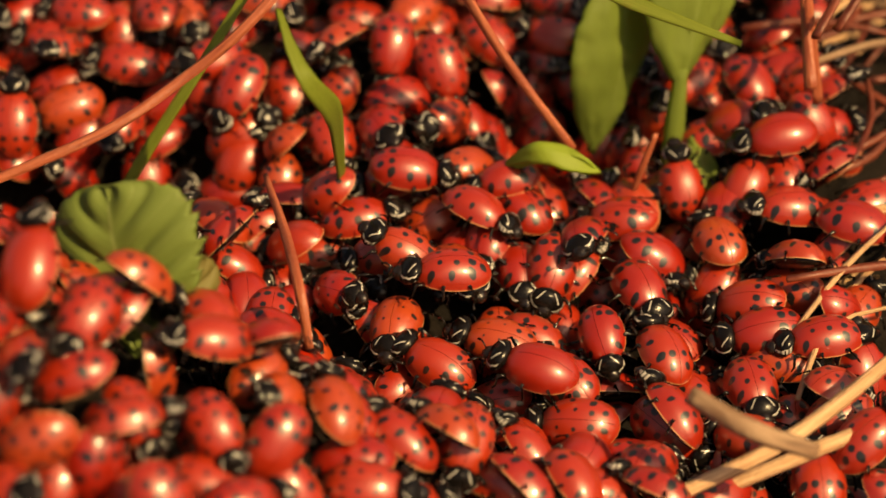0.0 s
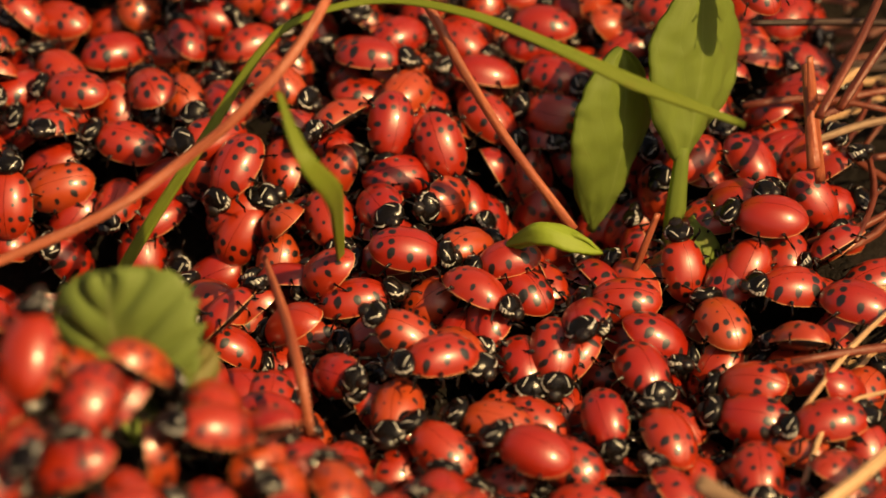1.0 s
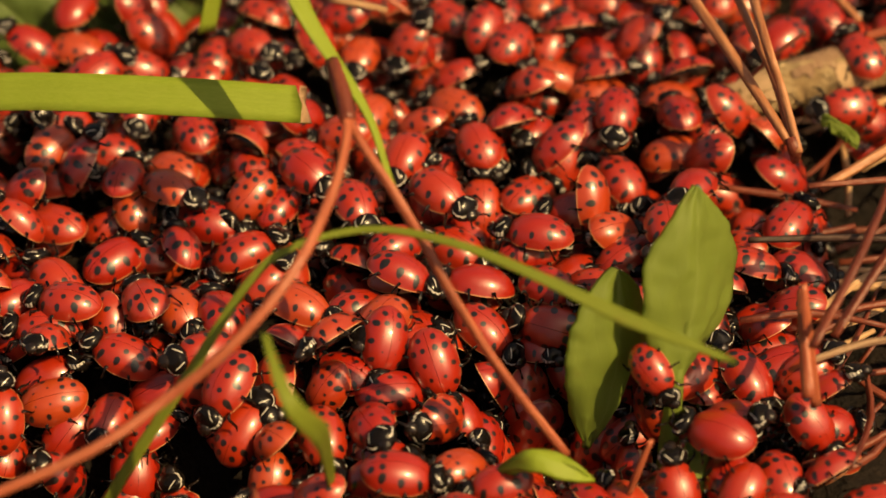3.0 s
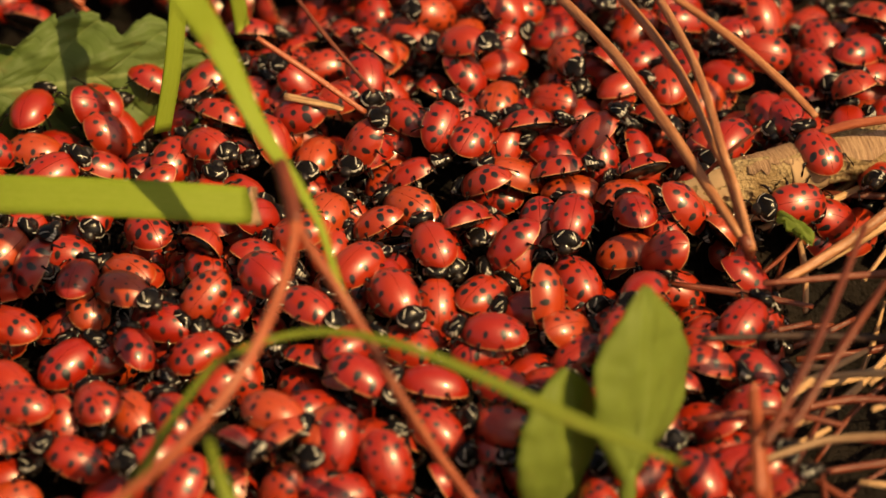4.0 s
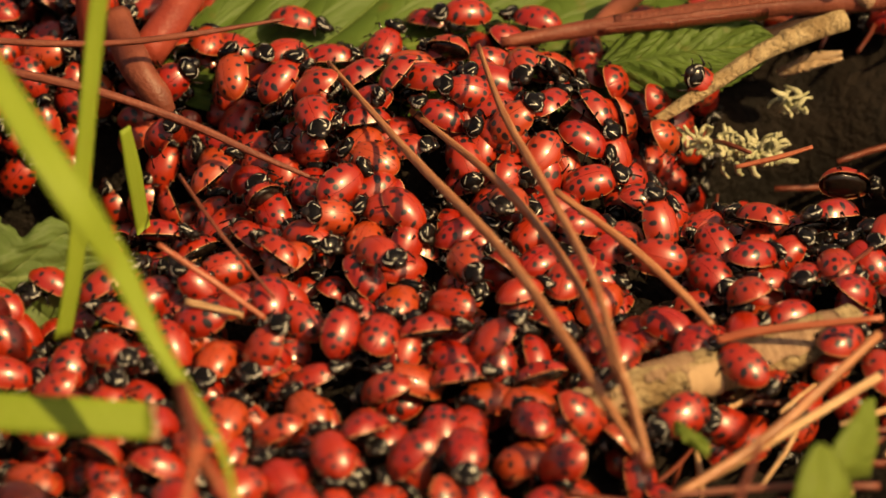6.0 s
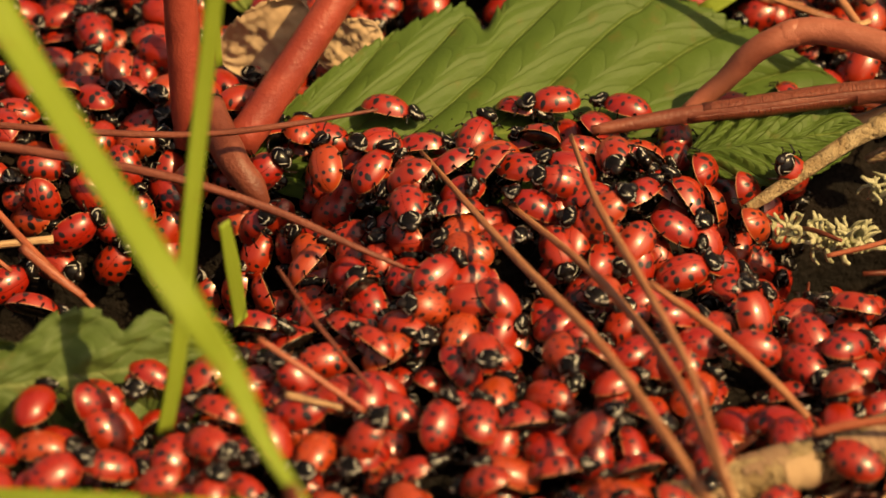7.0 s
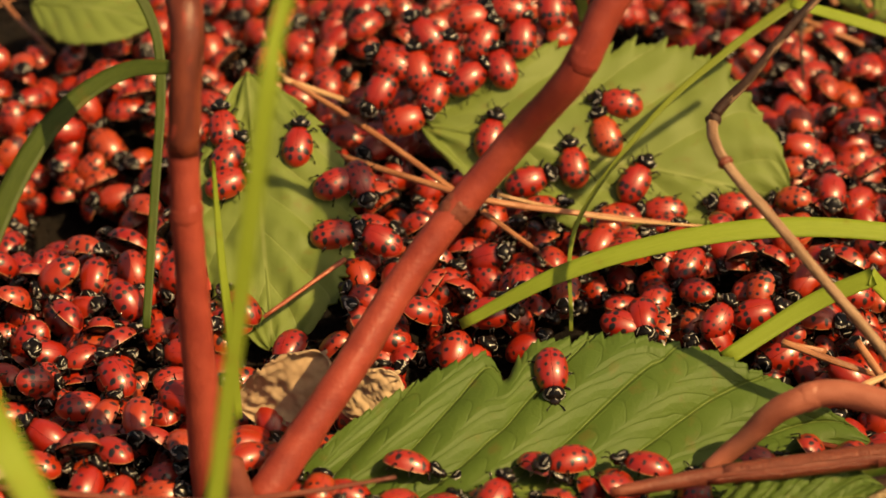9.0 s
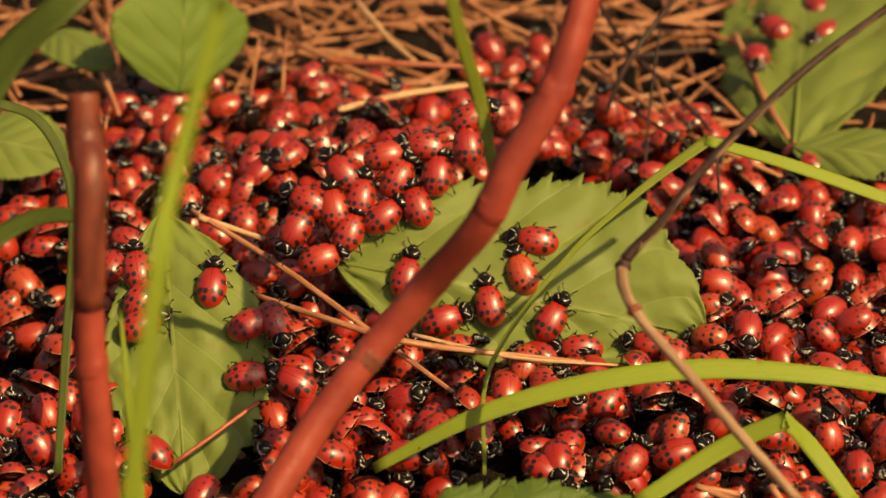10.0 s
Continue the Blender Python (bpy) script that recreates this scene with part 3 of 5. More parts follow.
hero(-0.0049, 0.0951, 0.0004, -31, 4, 1, -7)
hero(0.0141, 0.0784, 0.0001, 83, 3, 3, 0)
hero(0.0344, 0.0914, 0.0024, -17, 5, 0, -3)
hero(0.0355, 0.0959, 0.0027, 98, 4, -5, 16)
hero(0.0267, 0.0940, 0.0042, -0, 4, -14, 7)
hero(0.0379, 0.1032, 0.0010, 42, 4, 9, 15)
hero(0.0420, 0.1015, -0.0005, -0, 4, 2, 4)
hero(0.0363, 0.1103, -0.0007, 86, 5, -8, 0)
hero(0.0354, 0.0867, 0.0010, -0, 4, -18, -5)
hero(0.0393, 0.0852, -0.0002, -0, 4, 0, 0)
hero(0.0424, 0.0969, -0.0012, 41, 3, -14, 1)
hero(-0.0183, 0.1248, -0.0020, 94, 4, -3, 0)
hero(-0.0283, 0.1248, -0.0012, 34, 4, 0, 17)
hero(-0.0301, 0.1145, -0.0005, 149, 0, -9, 12)
hero(0.0556, 0.1013, -0.0151, -0, 4, 12, -1)
hero(-0.0063, 0.1038, 0.0008, -0, 5, -7, 18)
hero(0.0357, 0.1608, -0.0016, -0, 5, 0, 0)
hero(-0.0010, 0.1763, -0.0014, -70, 4, 0, 0)
hero(-0.0092, 0.1795, 0.0001, 93, 4, 0, 0)
hero(0.0201, 0.1890, 0.0034, 84, 3, 0, 0)
hero(0.0115, 0.1846, 0.0033, 79, 4, 0, 0)
hero(0.0050, 0.1838, 0.0030, -0, 5, 0, 0)
hero(-0.0048, 0.1976, 0.0038, -64, 4, 0, 0)
hero(-0.0152, 0.2028, 0.0011, -86, 4, 0, 0)
hero(-0.0123, 0.2149, 0.0002, 93, 5, 0, 0)
hero(0.0027, 0.1962, 0.0055, 86, 3, 0, 0)
hero(-0.0070, 0.1914, 0.0031, 180, 4, 0, 0)
hero(0.0010, 0.1797, 0.0016, 97, 4, 0, 0)
hero(0.0143, 0.1956, 0.0054, -0, 2, 0, 0)
hero(0.0231, 0.1996, 0.0030, 180, 4, 0, 0)
hero(0.0421, 0.2107, 0.0001, 103, 0, 0, 0)
hero(0.0525, 0.1809, -0.0001, 103, 2, 0, 0)
hero(0.0596, 0.1834, -0.0001, 95, 3, 0, 0)
hero(0.0636, 0.1885, -0.0001, 94, 2, 0, 0)
hero(0.0592, 0.1736, -0.0000, -0, 2, 0, 0)
hero(0.0646, 0.1660, -0.0001, 51, 2, 0, 0)
hero(-0.0283, 0.1824, -0.0010, -0, 4, 0, 0)
hero(-0.0340, 0.1879, -0.0004, -0, 4, 0, 0)
hero(0.0390, 0.1485, -0.0002, -0, 4, 0, 0)
hero(0.0550, 0.1717, -0.0000, -90, 5, 0, 0)
hero(-0.0222, 0.0411, -0.0001, 165, 0, 5, 3)
hero(-0.0072, 0.0380, -0.0001, 29, 4, -6, -7)
hero(-0.0275, 0.0438, -0.0001, -70, 3, -10, 3)
hero(0.0273, 0.0567, -0.0001, -0, 3, 5, -8)
hero(0.0010, 0.0091, -0.0002, 0, 4, 8, 0)
hero(-0.0077, 0.0206, -0.0018, 27, 0, -12, 11)
hero(0.0345, 0.0251, -0.0000, 14, 1, -4, 3)
herb_bug = hero(0.0256, 0.0226, 0.0125, -114, 4, 30, 0)
herb_bug.scale *= 0.8
hero(0.0247, 0.1125, 0.0026, -150, 4, 5, -25)
hero(0.0645, 0.2221, 0.0065, 150, 4)
hero(0.0613, 0.2134, 0.0071, -96, 5)
hero(0.0711, 0.2279, 0.0051, 88, 4)
hero(0.0756, 0.2251, 0.0044, -81, 4)
hero(0.0718, 0.2232, 0.0050, -146, 4)
hero(0.0465, 0.1017, 0.0020, -172, 4, 0, -20)
hero(0.0321, 0.1115, 0.0018, 150, 5)
stick_bug = hero(0.0437, 0.0585, 0.0022, 94, 4)
leaf_bug = hero(0.0234, 0.1199, 0.0100, -86, 5)
hero(-0.0270, 0.1048, -0.0030, -72, 4, 20, 10)
hero(-0.0235, 0.1040, -0.0060, 32, 5, 10, 20)
hero(-0.0273, 0.0859, -0.0030, 16, 4, 0, 10)
hero(-0.0308, 0.0967, -0.0080, 75, 5, 0, 10)
hero(-0.0236, 0.0674, 0.0014, 74, 2)
for x, y, heading, tone in ((-0.0178, -0.0128, -150, 0), (-0.0118, -0.0150, 15, 3), (-0.0138, -0.0185, -100, 4), (-0.0065, -0.0180, -160, 0), (0.0008, -0.0192, 95, 3)):
    hero(x, y, surface(x, y) + 0.0004, heading, tone, 8, 5)
hero(0.0517, 0.0802, 0.0005, 133, 0, 6, 8)
hero(0.0575, 0.0820, 0.0005, -153, 1, 4, -10)
hero(0.0565, 0.0738, 0.0010, 94, 0, 8, 5)
hero(0.0489, 0.0750, 0.0010, 70, 1, 5, -8)
hero(0.0592, 0.0886, -0.0010, 28, 4, 5, -8)


# beetles that walk on the two tilted leaves
BROAD_UP, SIDE_UP = (0, -0.62, 0.78), (0, -0.45, 0.89)


def leaf_rider(x, y, z, heading, tone, up):
    return tagged(ladybug(x, y, z, heading, tone, 0, 0, up), TONES[tone][0] + ", on a green leaf")


leaf_rider(0.0109, 0.1726, 0.0113, 80, 4, BROAD_UP)
leaf_rider(0.0135, 0.1708, 0.0099, 40, 1, BROAD_UP)
leaf_rider(0.0079, 0.1716, 0.0105, 100, 0, BROAD_UP)
leaf_rider(0.0050, 0.1723, 0.0110, 150, 4, BROAD_UP)
leaf_rider(0.0035, 0.1698, 0.0090, -120, 1, BROAD_UP)
leaf_rider(0.0063, 0.1669, 0.0067, 20, 0, BROAD_UP)
leaf_rider(0.0096, 0.1693, 0.0087, 70, 4, BROAD_UP)
leaf_rider(0.0198, 0.1748, 0.0130, 85, 1, BROAD_UP)
leaf_rider(0.0152, 0.1745, 0.0128, 60, 4, BROAD_UP)
leaf_rider(0.0175, 0.1718, 0.0106, 110, 5, BROAD_UP)
leaf_rider(0.0185, 0.1775, 0.0152, 170, 4, BROAD_UP)
leaf_rider(0.0234, 0.1775, 0.0152, 95, 1, BROAD_UP)
leaf_rider(0.0138, 0.1767, 0.0145, 15, 0, BROAD_UP)
leaf_rider(0.0238, 0.1803, 0.0174, 30, 4, BROAD_UP)
leaf_rider(0.0089, 0.1750, 0.0132, 130, 1, BROAD_UP)
leaf_rider(0.0312, 0.1686, 0.0079, 170, 4, BROAD_UP)
leaf_rider(0.0295, 0.1656, 0.0054, 110, 3, BROAD_UP)
leaf_rider(0.0326, 0.1611, 0.0019, 60, 1, BROAD_UP)
leaf_rider(0.0161, 0.1653, 0.0052, 75, 5, BROAD_UP)
leaf_rider(0.0257, 0.1626, 0.0031, 100, 4, BROAD_UP)
leaf_rider(0.0203, 0.1613, 0.0020, 20, 1, BROAD_UP)
leaf_rider(0.0360, 0.1585, -0.0002, 180, 4, BROAD_UP)
leaf_rider(0.0442, 0.1589, 0.0001, 170, 4, BROAD_UP)
leaf_rider(-0.0057, 0.1599, 0.0076, 85, 1, SIDE_UP)
leaf_rider(0.0014, 0.1560, 0.0057, -70, 4, SIDE_UP)
leaf_rider(-0.0014, 0.1498, 0.0026, 10, 4, SIDE_UP)
leaf_rider(-0.0014, 0.1555, 0.0055, 30, 5, SIDE_UP)
leaf_rider(0.0039, 0.1492, 0.0022, 150, 1, SIDE_UP)
leaf_rider(-0.0141, 0.1619, 0.0086, 100, 4, SIDE_UP)
leaf_rider(-0.0135, 0.1586, 0.0070, 60, 4, SIDE_UP)
leaf_rider(-0.0135, 0.1556, 0.0055, 30, 4, SIDE_UP)


# ---------------------------------------------------------------- where the swarm sits
# outlines in plan of the places that the beetles leave free
FREE_BIG_LEAF = [(-0.0069, 0.1110), (0.0052, 0.1307), (0.0198, 0.1372), (0.0308, 0.1382), (0.0422, 0.1347), (0.0543, 0.1283), (0.0529, 0.1217), (0.0380, 0.1181), (0.0234, 0.1154), (0.0119, 0.1136), (0.0028, 0.1108)]
FREE_BROAD_LEAF = [(0.0086, 0.1653), (0.0085, 0.1748), (0.0194, 0.1859), (0.0267, 0.1970), (0.0368, 0.1997), (0.0456, 0.1937), (0.0489, 0.1834), (0.0511, 0.1700), (0.0498, 0.1630), (0.0409, 0.1569), (0.0351, 0.1574), (0.0178, 0.1619)]
FREE_SIDE_LEAF = [(-0.0174, 0.1834), (-0.0095, 0.1847), (-0.0065, 0.1784), (-0.0021, 0.1700), (-0.0045, 0.1642), (-0.0052, 0.1520), (0.0016, 0.1477), (0.0004, 0.1385), (-0.0074, 0.1350), (-0.0140, 0.1426)]
FREE_NEEDLE_LITTER = [(-0.0555, 0.1948), (-0.0344, 0.1946), (-0.0219, 0.2121), (-0.0151, 0.2192), (0.0072, 0.2176), (0.0242, 0.2131), (0.0261, 0.2308), (0.0345, 0.2308), (0.0369, 0.2173), (0.0540, 0.2086), (0.0607, 0.1964), (0.0719, 0.2003), (0.0999, 0.1974), (0.1149, 0.2738), (-0.0694, 0.2755)]
FREE_LOBED_LEAF = [(-0.0360, 0.0833), (-0.0226, 0.0831), (-0.0141, 0.0804), (-0.0102, 0.0762), (-0.0204, 0.0723), (-0.0232, 0.0645), (-0.0360, 0.0600)]
FREE_STRAW_LITTER = [(0.0374, 0.0517), (0.0474, 0.0573), (0.0731, 0.0615), (0.0645, 0.0167), (0.0446, 0.0169), (0.0428, 0.0357)]
FREE_LICHEN_HOLLOW = [(0.0448, 0.0989), (0.0484, 0.1111), (0.0553, 0.1190), (0.0788, 0.1188), (0.0743, 0.0957), (0.0561, 0.0924)]
FREE_DARK_HOLLOW = [(-0.0414, 0.0973), (-0.0251, 0.0981), (-0.0177, 0.0954), (-0.0099, 0.0902), (-0.0091, 0.0843), (-0.0121, 0.0815), (-0.0194, 0.0823), (-0.0394, 0.0836)]
FREE_HOLLOW_EDGE = [(-0.0458, 0.1067), (-0.0306, 0.1066), (-0.0245, 0.0993), (-0.0219, 0.0905), (-0.0220, 0.0830), (-0.0423, 0.0831)]
FREE_STICK = [(0.0326, 0.0542), (0.0342, 0.0582), (0.0455, 0.0633), (0.0557, 0.0670), (0.0557, 0.0628), (0.0459, 0.0580), (0.0375, 0.0545)]
BARE = (FREE_BIG_LEAF, FREE_BROAD_LEAF, FREE_SIDE_LEAF, FREE_NEEDLE_LITTER, FREE_LOBED_LEAF, FREE_STRAW_LITTER, FREE_LICHEN_HOLLOW, FREE_DARK_HOLLOW, FREE_HOLLOW_EDGE, FREE_STICK)


def bare(x, y):
    """True where leaves, sticks or litter show instead of the swarm."""
    for poly in BARE:
        odd = False
        for (ax, ay), (bx, by) in zip(poly, poly[1:] + poly[:1]):
            if (ay > y) != (by > y) and x < (bx - ax) * (y - ay) / (by - ay) + ax:
                odd = not odd
        if odd:
            return True
    return False


# ---------------------------------------------------------------- plants and litter of the near heap
def needle(points, r, material=NEEDLE, label="dry orange pine needle lying on the beetles", name="pine_needle", group="pine needles", squash=0.6, sides=6):
    return thing(name, tube_mesh(name, points, [q * 0.8 for q in r], material, sides, 8, 0.05, squash, len(bpy.data.objects) * 0.37), label, "pine needle", group)


def grass(points, width, material=GRASS, label="bright green grass blade", up=(0, -0.5, 1), fold=0.05, twist=0.0, cut=0.0):
    e = tagged(new("grass_blade"), label, "grass", "grass blades")
    seed = len(bpy.data.objects) * 0.61
    part("blade", blade_mesh("blade", points, width, material, up, fold, seed=seed, twist=twist, cut=cut), e)
    if cut:
        a, b = Vector(points[-2]), Vector(points[-1])
        d = (b - a).normalized()
        part("torn_end", blade_mesh("torn_end", [b - d * 0.0003, b, b + d * 0.0003], [width[-1] * 1.03, width[-1] * 1.02, width[-1] * 0.98], STRAW, up, fold, seed=seed, cut=cut), e, "dry torn end")
    thin = [w * 0.05 for w in width]
    part("keel", tube_mesh("keel", [Vector(q) - Vector(up).normalized() * 0.00022 for q in points], thin, material, 5, 8, 0.02, 1.0, seed), e, "keel along the underside")
    return e


def fascicle(label, sheath, *needles):
    """A bundle of pine needles in its brown sheath: each needle as points, radii, material."""
    e = tagged(new("pine_needle_bundle"), label, "pine needle", "pine needles")
    for k, (points, r, material) in enumerate(needles):
        part("needle", tube_mesh("needle", points, r, material, 7, 8, 0.06, 0.6, k * 1.7 + len(label)), e)
    part("sheath", tube_mesh("sheath", sheath[0], sheath[1], DARK_NEEDLE, 8, 6, 0.12, 1.0, 2.2), e, "dark papery sheath")
    return e


fascicle("pair of long red-brown pine needles arching over the beetles", ([(0.0007, 0.0312, 0.0245), (0.0015, 0.0280, 0.0242), (0.0020, 0.0255, 0.0237)], [.0005, .0007, .0006]),
         ([(-0.0250, 0.0007, 0.0100), (-0.0227, 0.0010, 0.0110), (-0.0151, 0.0038, 0.0130), (-0.0099, 0.0069, 0.0150), (-0.0056, 0.0088, 0.0180), (-0.0015, 0.0128, 0.0210), (0.0009, 0.0187, 0.0225), (0.0019, 0.0238, 0.0235), (0.0017, 0.0267, 0.0240)], [.00033, .0004, .0004, .0004, .00033], RED_NEEDLE),
         ([(0.0017, 0.0273, 0.0240), (0.0026, 0.0245, 0.0232), (0.0052, 0.0210, 0.0210), (0.0073, 0.0190, 0.0180), (0.0097, 0.0169, 0.0140), (0.0129, 0.0151, 0.0090), (0.0175, 0.0127, 0.0030)], [.00033, .0004, .0004, .0004, .0004], RED_NEEDLE))
grass([(-0.0173, 0.0088, -0.0020), (-0.0137, 0.0110, 0.0040), (-0.0095, 0.0136, 0.0100), (-0.0050, 0.0171, 0.0160), (-0.0018, 0.0187, 0.0180), (0.0038, 0.0194, 0.0190), (0.0097, 0.0173, 0.0195), (0.0155, 0.0144, 0.0190), (0.0212, 0.0115, 0.0180), (0.0285, 0.0083, 0.0170)], [.0008, .0009, .0008, .0006, .0005, .0005, .0006, .0008, .0011, .0004], DARK_GRASS, "thin green grass blade arching over the beetles")
# twisted blade: the shade it stands in is carried by the darker grass colour
grass([(-0.0029, 0.0055, 0.0225), (-0.0019, 0.0025, 0.0215), (-0.0008, 0.0009, 0.0200), (0.0006, 0.0025, 0.0160), (0.0007, 0.0068, 0.0090), (0.0006, 0.0125, -0.0010)], [.0005, .0011, .0013, .0017, .0012, .0006], DARK_GRASS, "short twisted green grass blade", (0.7, -0.7, 0.3))
needle([(-0.0046, 0.0063, 0.0065), (-0.0029, -0.0005, 0.0075), (-0.0017, -0.0063, 0.0080), (-0.0010, -0.0091, 0.0050)], [.0003, .00055, .0006, .0005], RED_NEEDLE)
needle([(0.0218, 0.0127, -0.0030), (0.0227, 0.0127, 0.0010), (0.0236, 0.0132, 0.0040)], [.0004, .0005, .0004], RED_NEEDLE)
# broad herb leaves
def herb(base, tip, half, label, stalk=None, up=(0.7, -0.6, 0.55), arch=0.10, cup=0.3, wide=0.54, material=HERB, blunt=0.8):
    e = tagged(new("herb_leaf"), label, "leaf", "herb leaves")
    part("leaf_blade", leaf_mesh("leaf_blade", base, tip, half, up, material, 0, 0, arch, cup, 0.0, 4, wide, 60, 9, blunt, 0.05, len(bpy.data.objects) * 0.3, crumple=0.05 * min(half), ragged=0.07), e)
    b, t, h = Vector(base), Vector(tip), Vector(up).normalized()
    rib = [b.lerp(t, k / 5) + h * (arch * (t - b).length * math.sin(math.pi * k / 5) - 0.0003) for k in range(6)]
    part("midrib", tube_mesh("midrib", rib, [.0004, .0003, .0002, .0001], material, 6, 5, 0.02), e, "raised midrib")
    if stalk:
        part("stalk", tube_mesh("stalk", stalk, [.0009, .0008, .0005], HERB, 8, 6, 0.03), e, "pale green stalk")
    return e


herb((0.0196, 0.0205, -0.0045), (0.0214, 0.0250, 0.0098), (.0041, .0041), "broad green herb leaf standing among beetles, half in shade")
herb((0.0258, 0.0196, 0.0025), (0.0271, 0.0275, 0.0158), (.0040, .0064), "tall broad green herb leaf with a stalk", [(0.0254, 0.0174, -0.0040), (0.0255, 0.0182, -0.0005), (0.0259, 0.0203, 0.0042)], (0.7, -0.65, 0.5), 0.06, 0.35, 0.47, blunt=1.0)
herb((0.0268, 0.0171, 0.0000), (0.0278, 0.0135, -0.0020), (.0013, .0015), "small drooping green herb leaf", None, (0.3, -0.6, 0.8))
herb((0.0122, 0.0126, 0.0010), (0.0195, 0.0103, 0.0030), (.0009, .0013), "small curled yellow-green leaf on the beetles", None, (0.45, -0.2, 0.9), 0.34, 0.5, 0.6, GRASS)
herb((0.0492, 0.0304, 0.0040), (0.0481, 0.0338, 0.0160), (.0036, .0036), "broad green herb leaf at the litter's edge")
herb((0.0540, 0.0409, 0.0060), (0.0522, 0.0408, 0.0120), (.004, .004), "green herb leaf in the litter")
# grass blades that rise past the swarm
grass([(0.0073, 0.0198, 0.0175), (0.0051, 0.0239, 0.0190), (0.0032, 0.0285, 0.0220), (-0.0010, 0.0339, 0.0260), (-0.0037, 0.0367, 0.0310), (-0.0080, 0.0381, 0.0390), (-0.0199, 0.0560, 0.0470), (-0.0233, 0.0584, 0.0540), (-0.0254, 0.0590, 0.0580), (-0.0289, 0.0599, 0.0580)], [.0004, .0005, .0007, .0015, .0023, .0030, .0032, .0031, .0025, .0013], GRASS, "long bright green grass blade rising over the swarm", (0.75, -0.6, 0.5))
grass([(-0.0115, 0.0602, 0.0040), (-0.0101, 0.0620, 0.0110), (-0.0086, 0.0660, 0.0233), (-0.0069, 0.0700, 0.0356), (-0.0022, 0.0760, 0.0667), (-0.0007, 0.0820, 0.0731), (0.0030, 0.0880, 0.0847)], [.0018, .0018, .0018, .0019, .0019, .0017, .0012], GRASS, "upright bright green grass blade", (0.7, -0.7, 0.2))
grass([(-0.0400, 0.0440, 0.0105), (-0.0256, 0.0416, 0.0130), (-0.0193, 0.0403, 0.0140), (-0.0105, 0.0391, 0.0145), (-0.0022, 0.0386, 0.0142)], [.0030, .0030, .0030, .0030, .0029], GRASS, "flat cut green grass blade with a torn dry end", (0, -0.7, 1), 0.03, cut=0.0006)
grass([(-0.0070, 0.0792, 0.0120), (-0.0065, 0.0793, 0.0070), (-0.0060, 0.0799, 0.0000)], [.0012, .0017, .0016], GRASS, "short cut green grass stub", (0.7, -0.7, 0.3))
# needles over the middle of the swarm
fascicle("bundle of three long orange pine needles lying on the beetles", ([(0.0363, 0.0416, 0.0060), (0.0359, 0.0401, 0.0083), (0.0356, 0.0407, 0.0090)], [.0004, .0006, .0005]),
         ([(0.0355, 0.0407, 0.0086), (0.0301, 0.0521, 0.0110), (0.0255, 0.0655, 0.0095), (0.0185, 0.0821, 0.0065), (0.0106, 0.1023, 0.0030)], [.0004, .0005, .00048, .00042, .00022], NEEDLE),
         ([(0.0358, 0.0404, 0.0085), (0.0348, 0.0454, 0.0105), (0.0335, 0.0488, 0.0120), (0.0312, 0.0612, 0.0105), (0.0264, 0.0772, 0.0070), (0.0185, 0.0943, 0.0030)], [.0004, .0004, .00042, .00045, .0003], NEEDLE),
         ([(0.0362, 0.0395, 0.0085), (0.0351, 0.0443, 0.0108), (0.0341, 0.0463, 0.0130), (0.0328, 0.0567, 0.0130), (0.0301, 0.0698, 0.0115), (0.0267, 0.0848, 0.0095), (0.0248, 0.0972, 0.0085)], [.0004, .0004, .00042, .00042, .00025], NEEDLE))
needle([(0.0311, 0.0779, 0.0060), (0.0371, 0.0716, 0.0050), (0.0412, 0.0665, 0.0040), (0.0439, 0.0629, 0.0030)], [.0004, .0005, .0005, .0004])
needle([(-0.0036, 0.0667, 0.0090), (0.0010, 0.0654, 0.0060), (0.0056, 0.0638, 0.0030)], [.0003, .00036, .0003], RED_NEEDLE)
needle([(-0.0025, 0.0791, 0.0070), (0.0015, 0.0718, 0.0060), (0.0062, 0.0667, 0.0030)], [.00022, .00025, .0002], BROWN_STEM, "thin brown dry pine needle")
needle([(-0.0015, 0.0662, 0.0030), (0.0036, 0.0645, 0.0030)], [.00045, .0004], STRAW, "short piece of pale dry straw", "straw", "straws")
needle([(-0.0406, 0.1043, 0.0060), (-0.0250, 0.1020, 0.0060), (-0.0123, 0.1010, 0.0060), (-0.0031, 0.1010, 0.0070), (0.0065, 0.1023, 0.0080)], [.0004, .00045, .00045, .0004, .0002], BROWN_STEM, "dark red-brown needle across the heap")
needle([(-0.0390, 0.0961, 0.0100), (-0.0251, 0.0941, 0.0090), (-0.0122, 0.0912, 0.0080), (-0.0027, 0.0886, 0.0060), (0.0043, 0.0860, 0.0040), (0.0111, 0.0838, 0.0020)], [.0006, .0006, .00055, .0005, .0004, .0002], BROWN_STEM, "long red-brown needle lying across the beetles")
needle([(-0.0334, 0.0979, 0.0040), (-0.0272, 0.0920, 0.0000), (-0.0203, 0.0857, -0.0030)], [.0004, .0005, .0003], RED_NEEDLE)
needle([(-0.0342, 0.0961, -0.0040), (-0.0251, 0.0963, -0.0030)], [.0005, .0005], STRAW, "short pale straw in the hollow", "straw", "straws")
needle([(-0.0353, 0.0976, -0.0020), (-0.0293, 0.0951, -0.0060)], [.0004, .0003], RED_NEEDLE)
needle([(-0.0090, 0.1756, 0.0080), (0.0013, 0.1673, 0.0060), (0.0118, 0.1571, 0.0040), (0.0234, 0.1480, 0.0000)], [.0004, .00045, .00045, .0003])
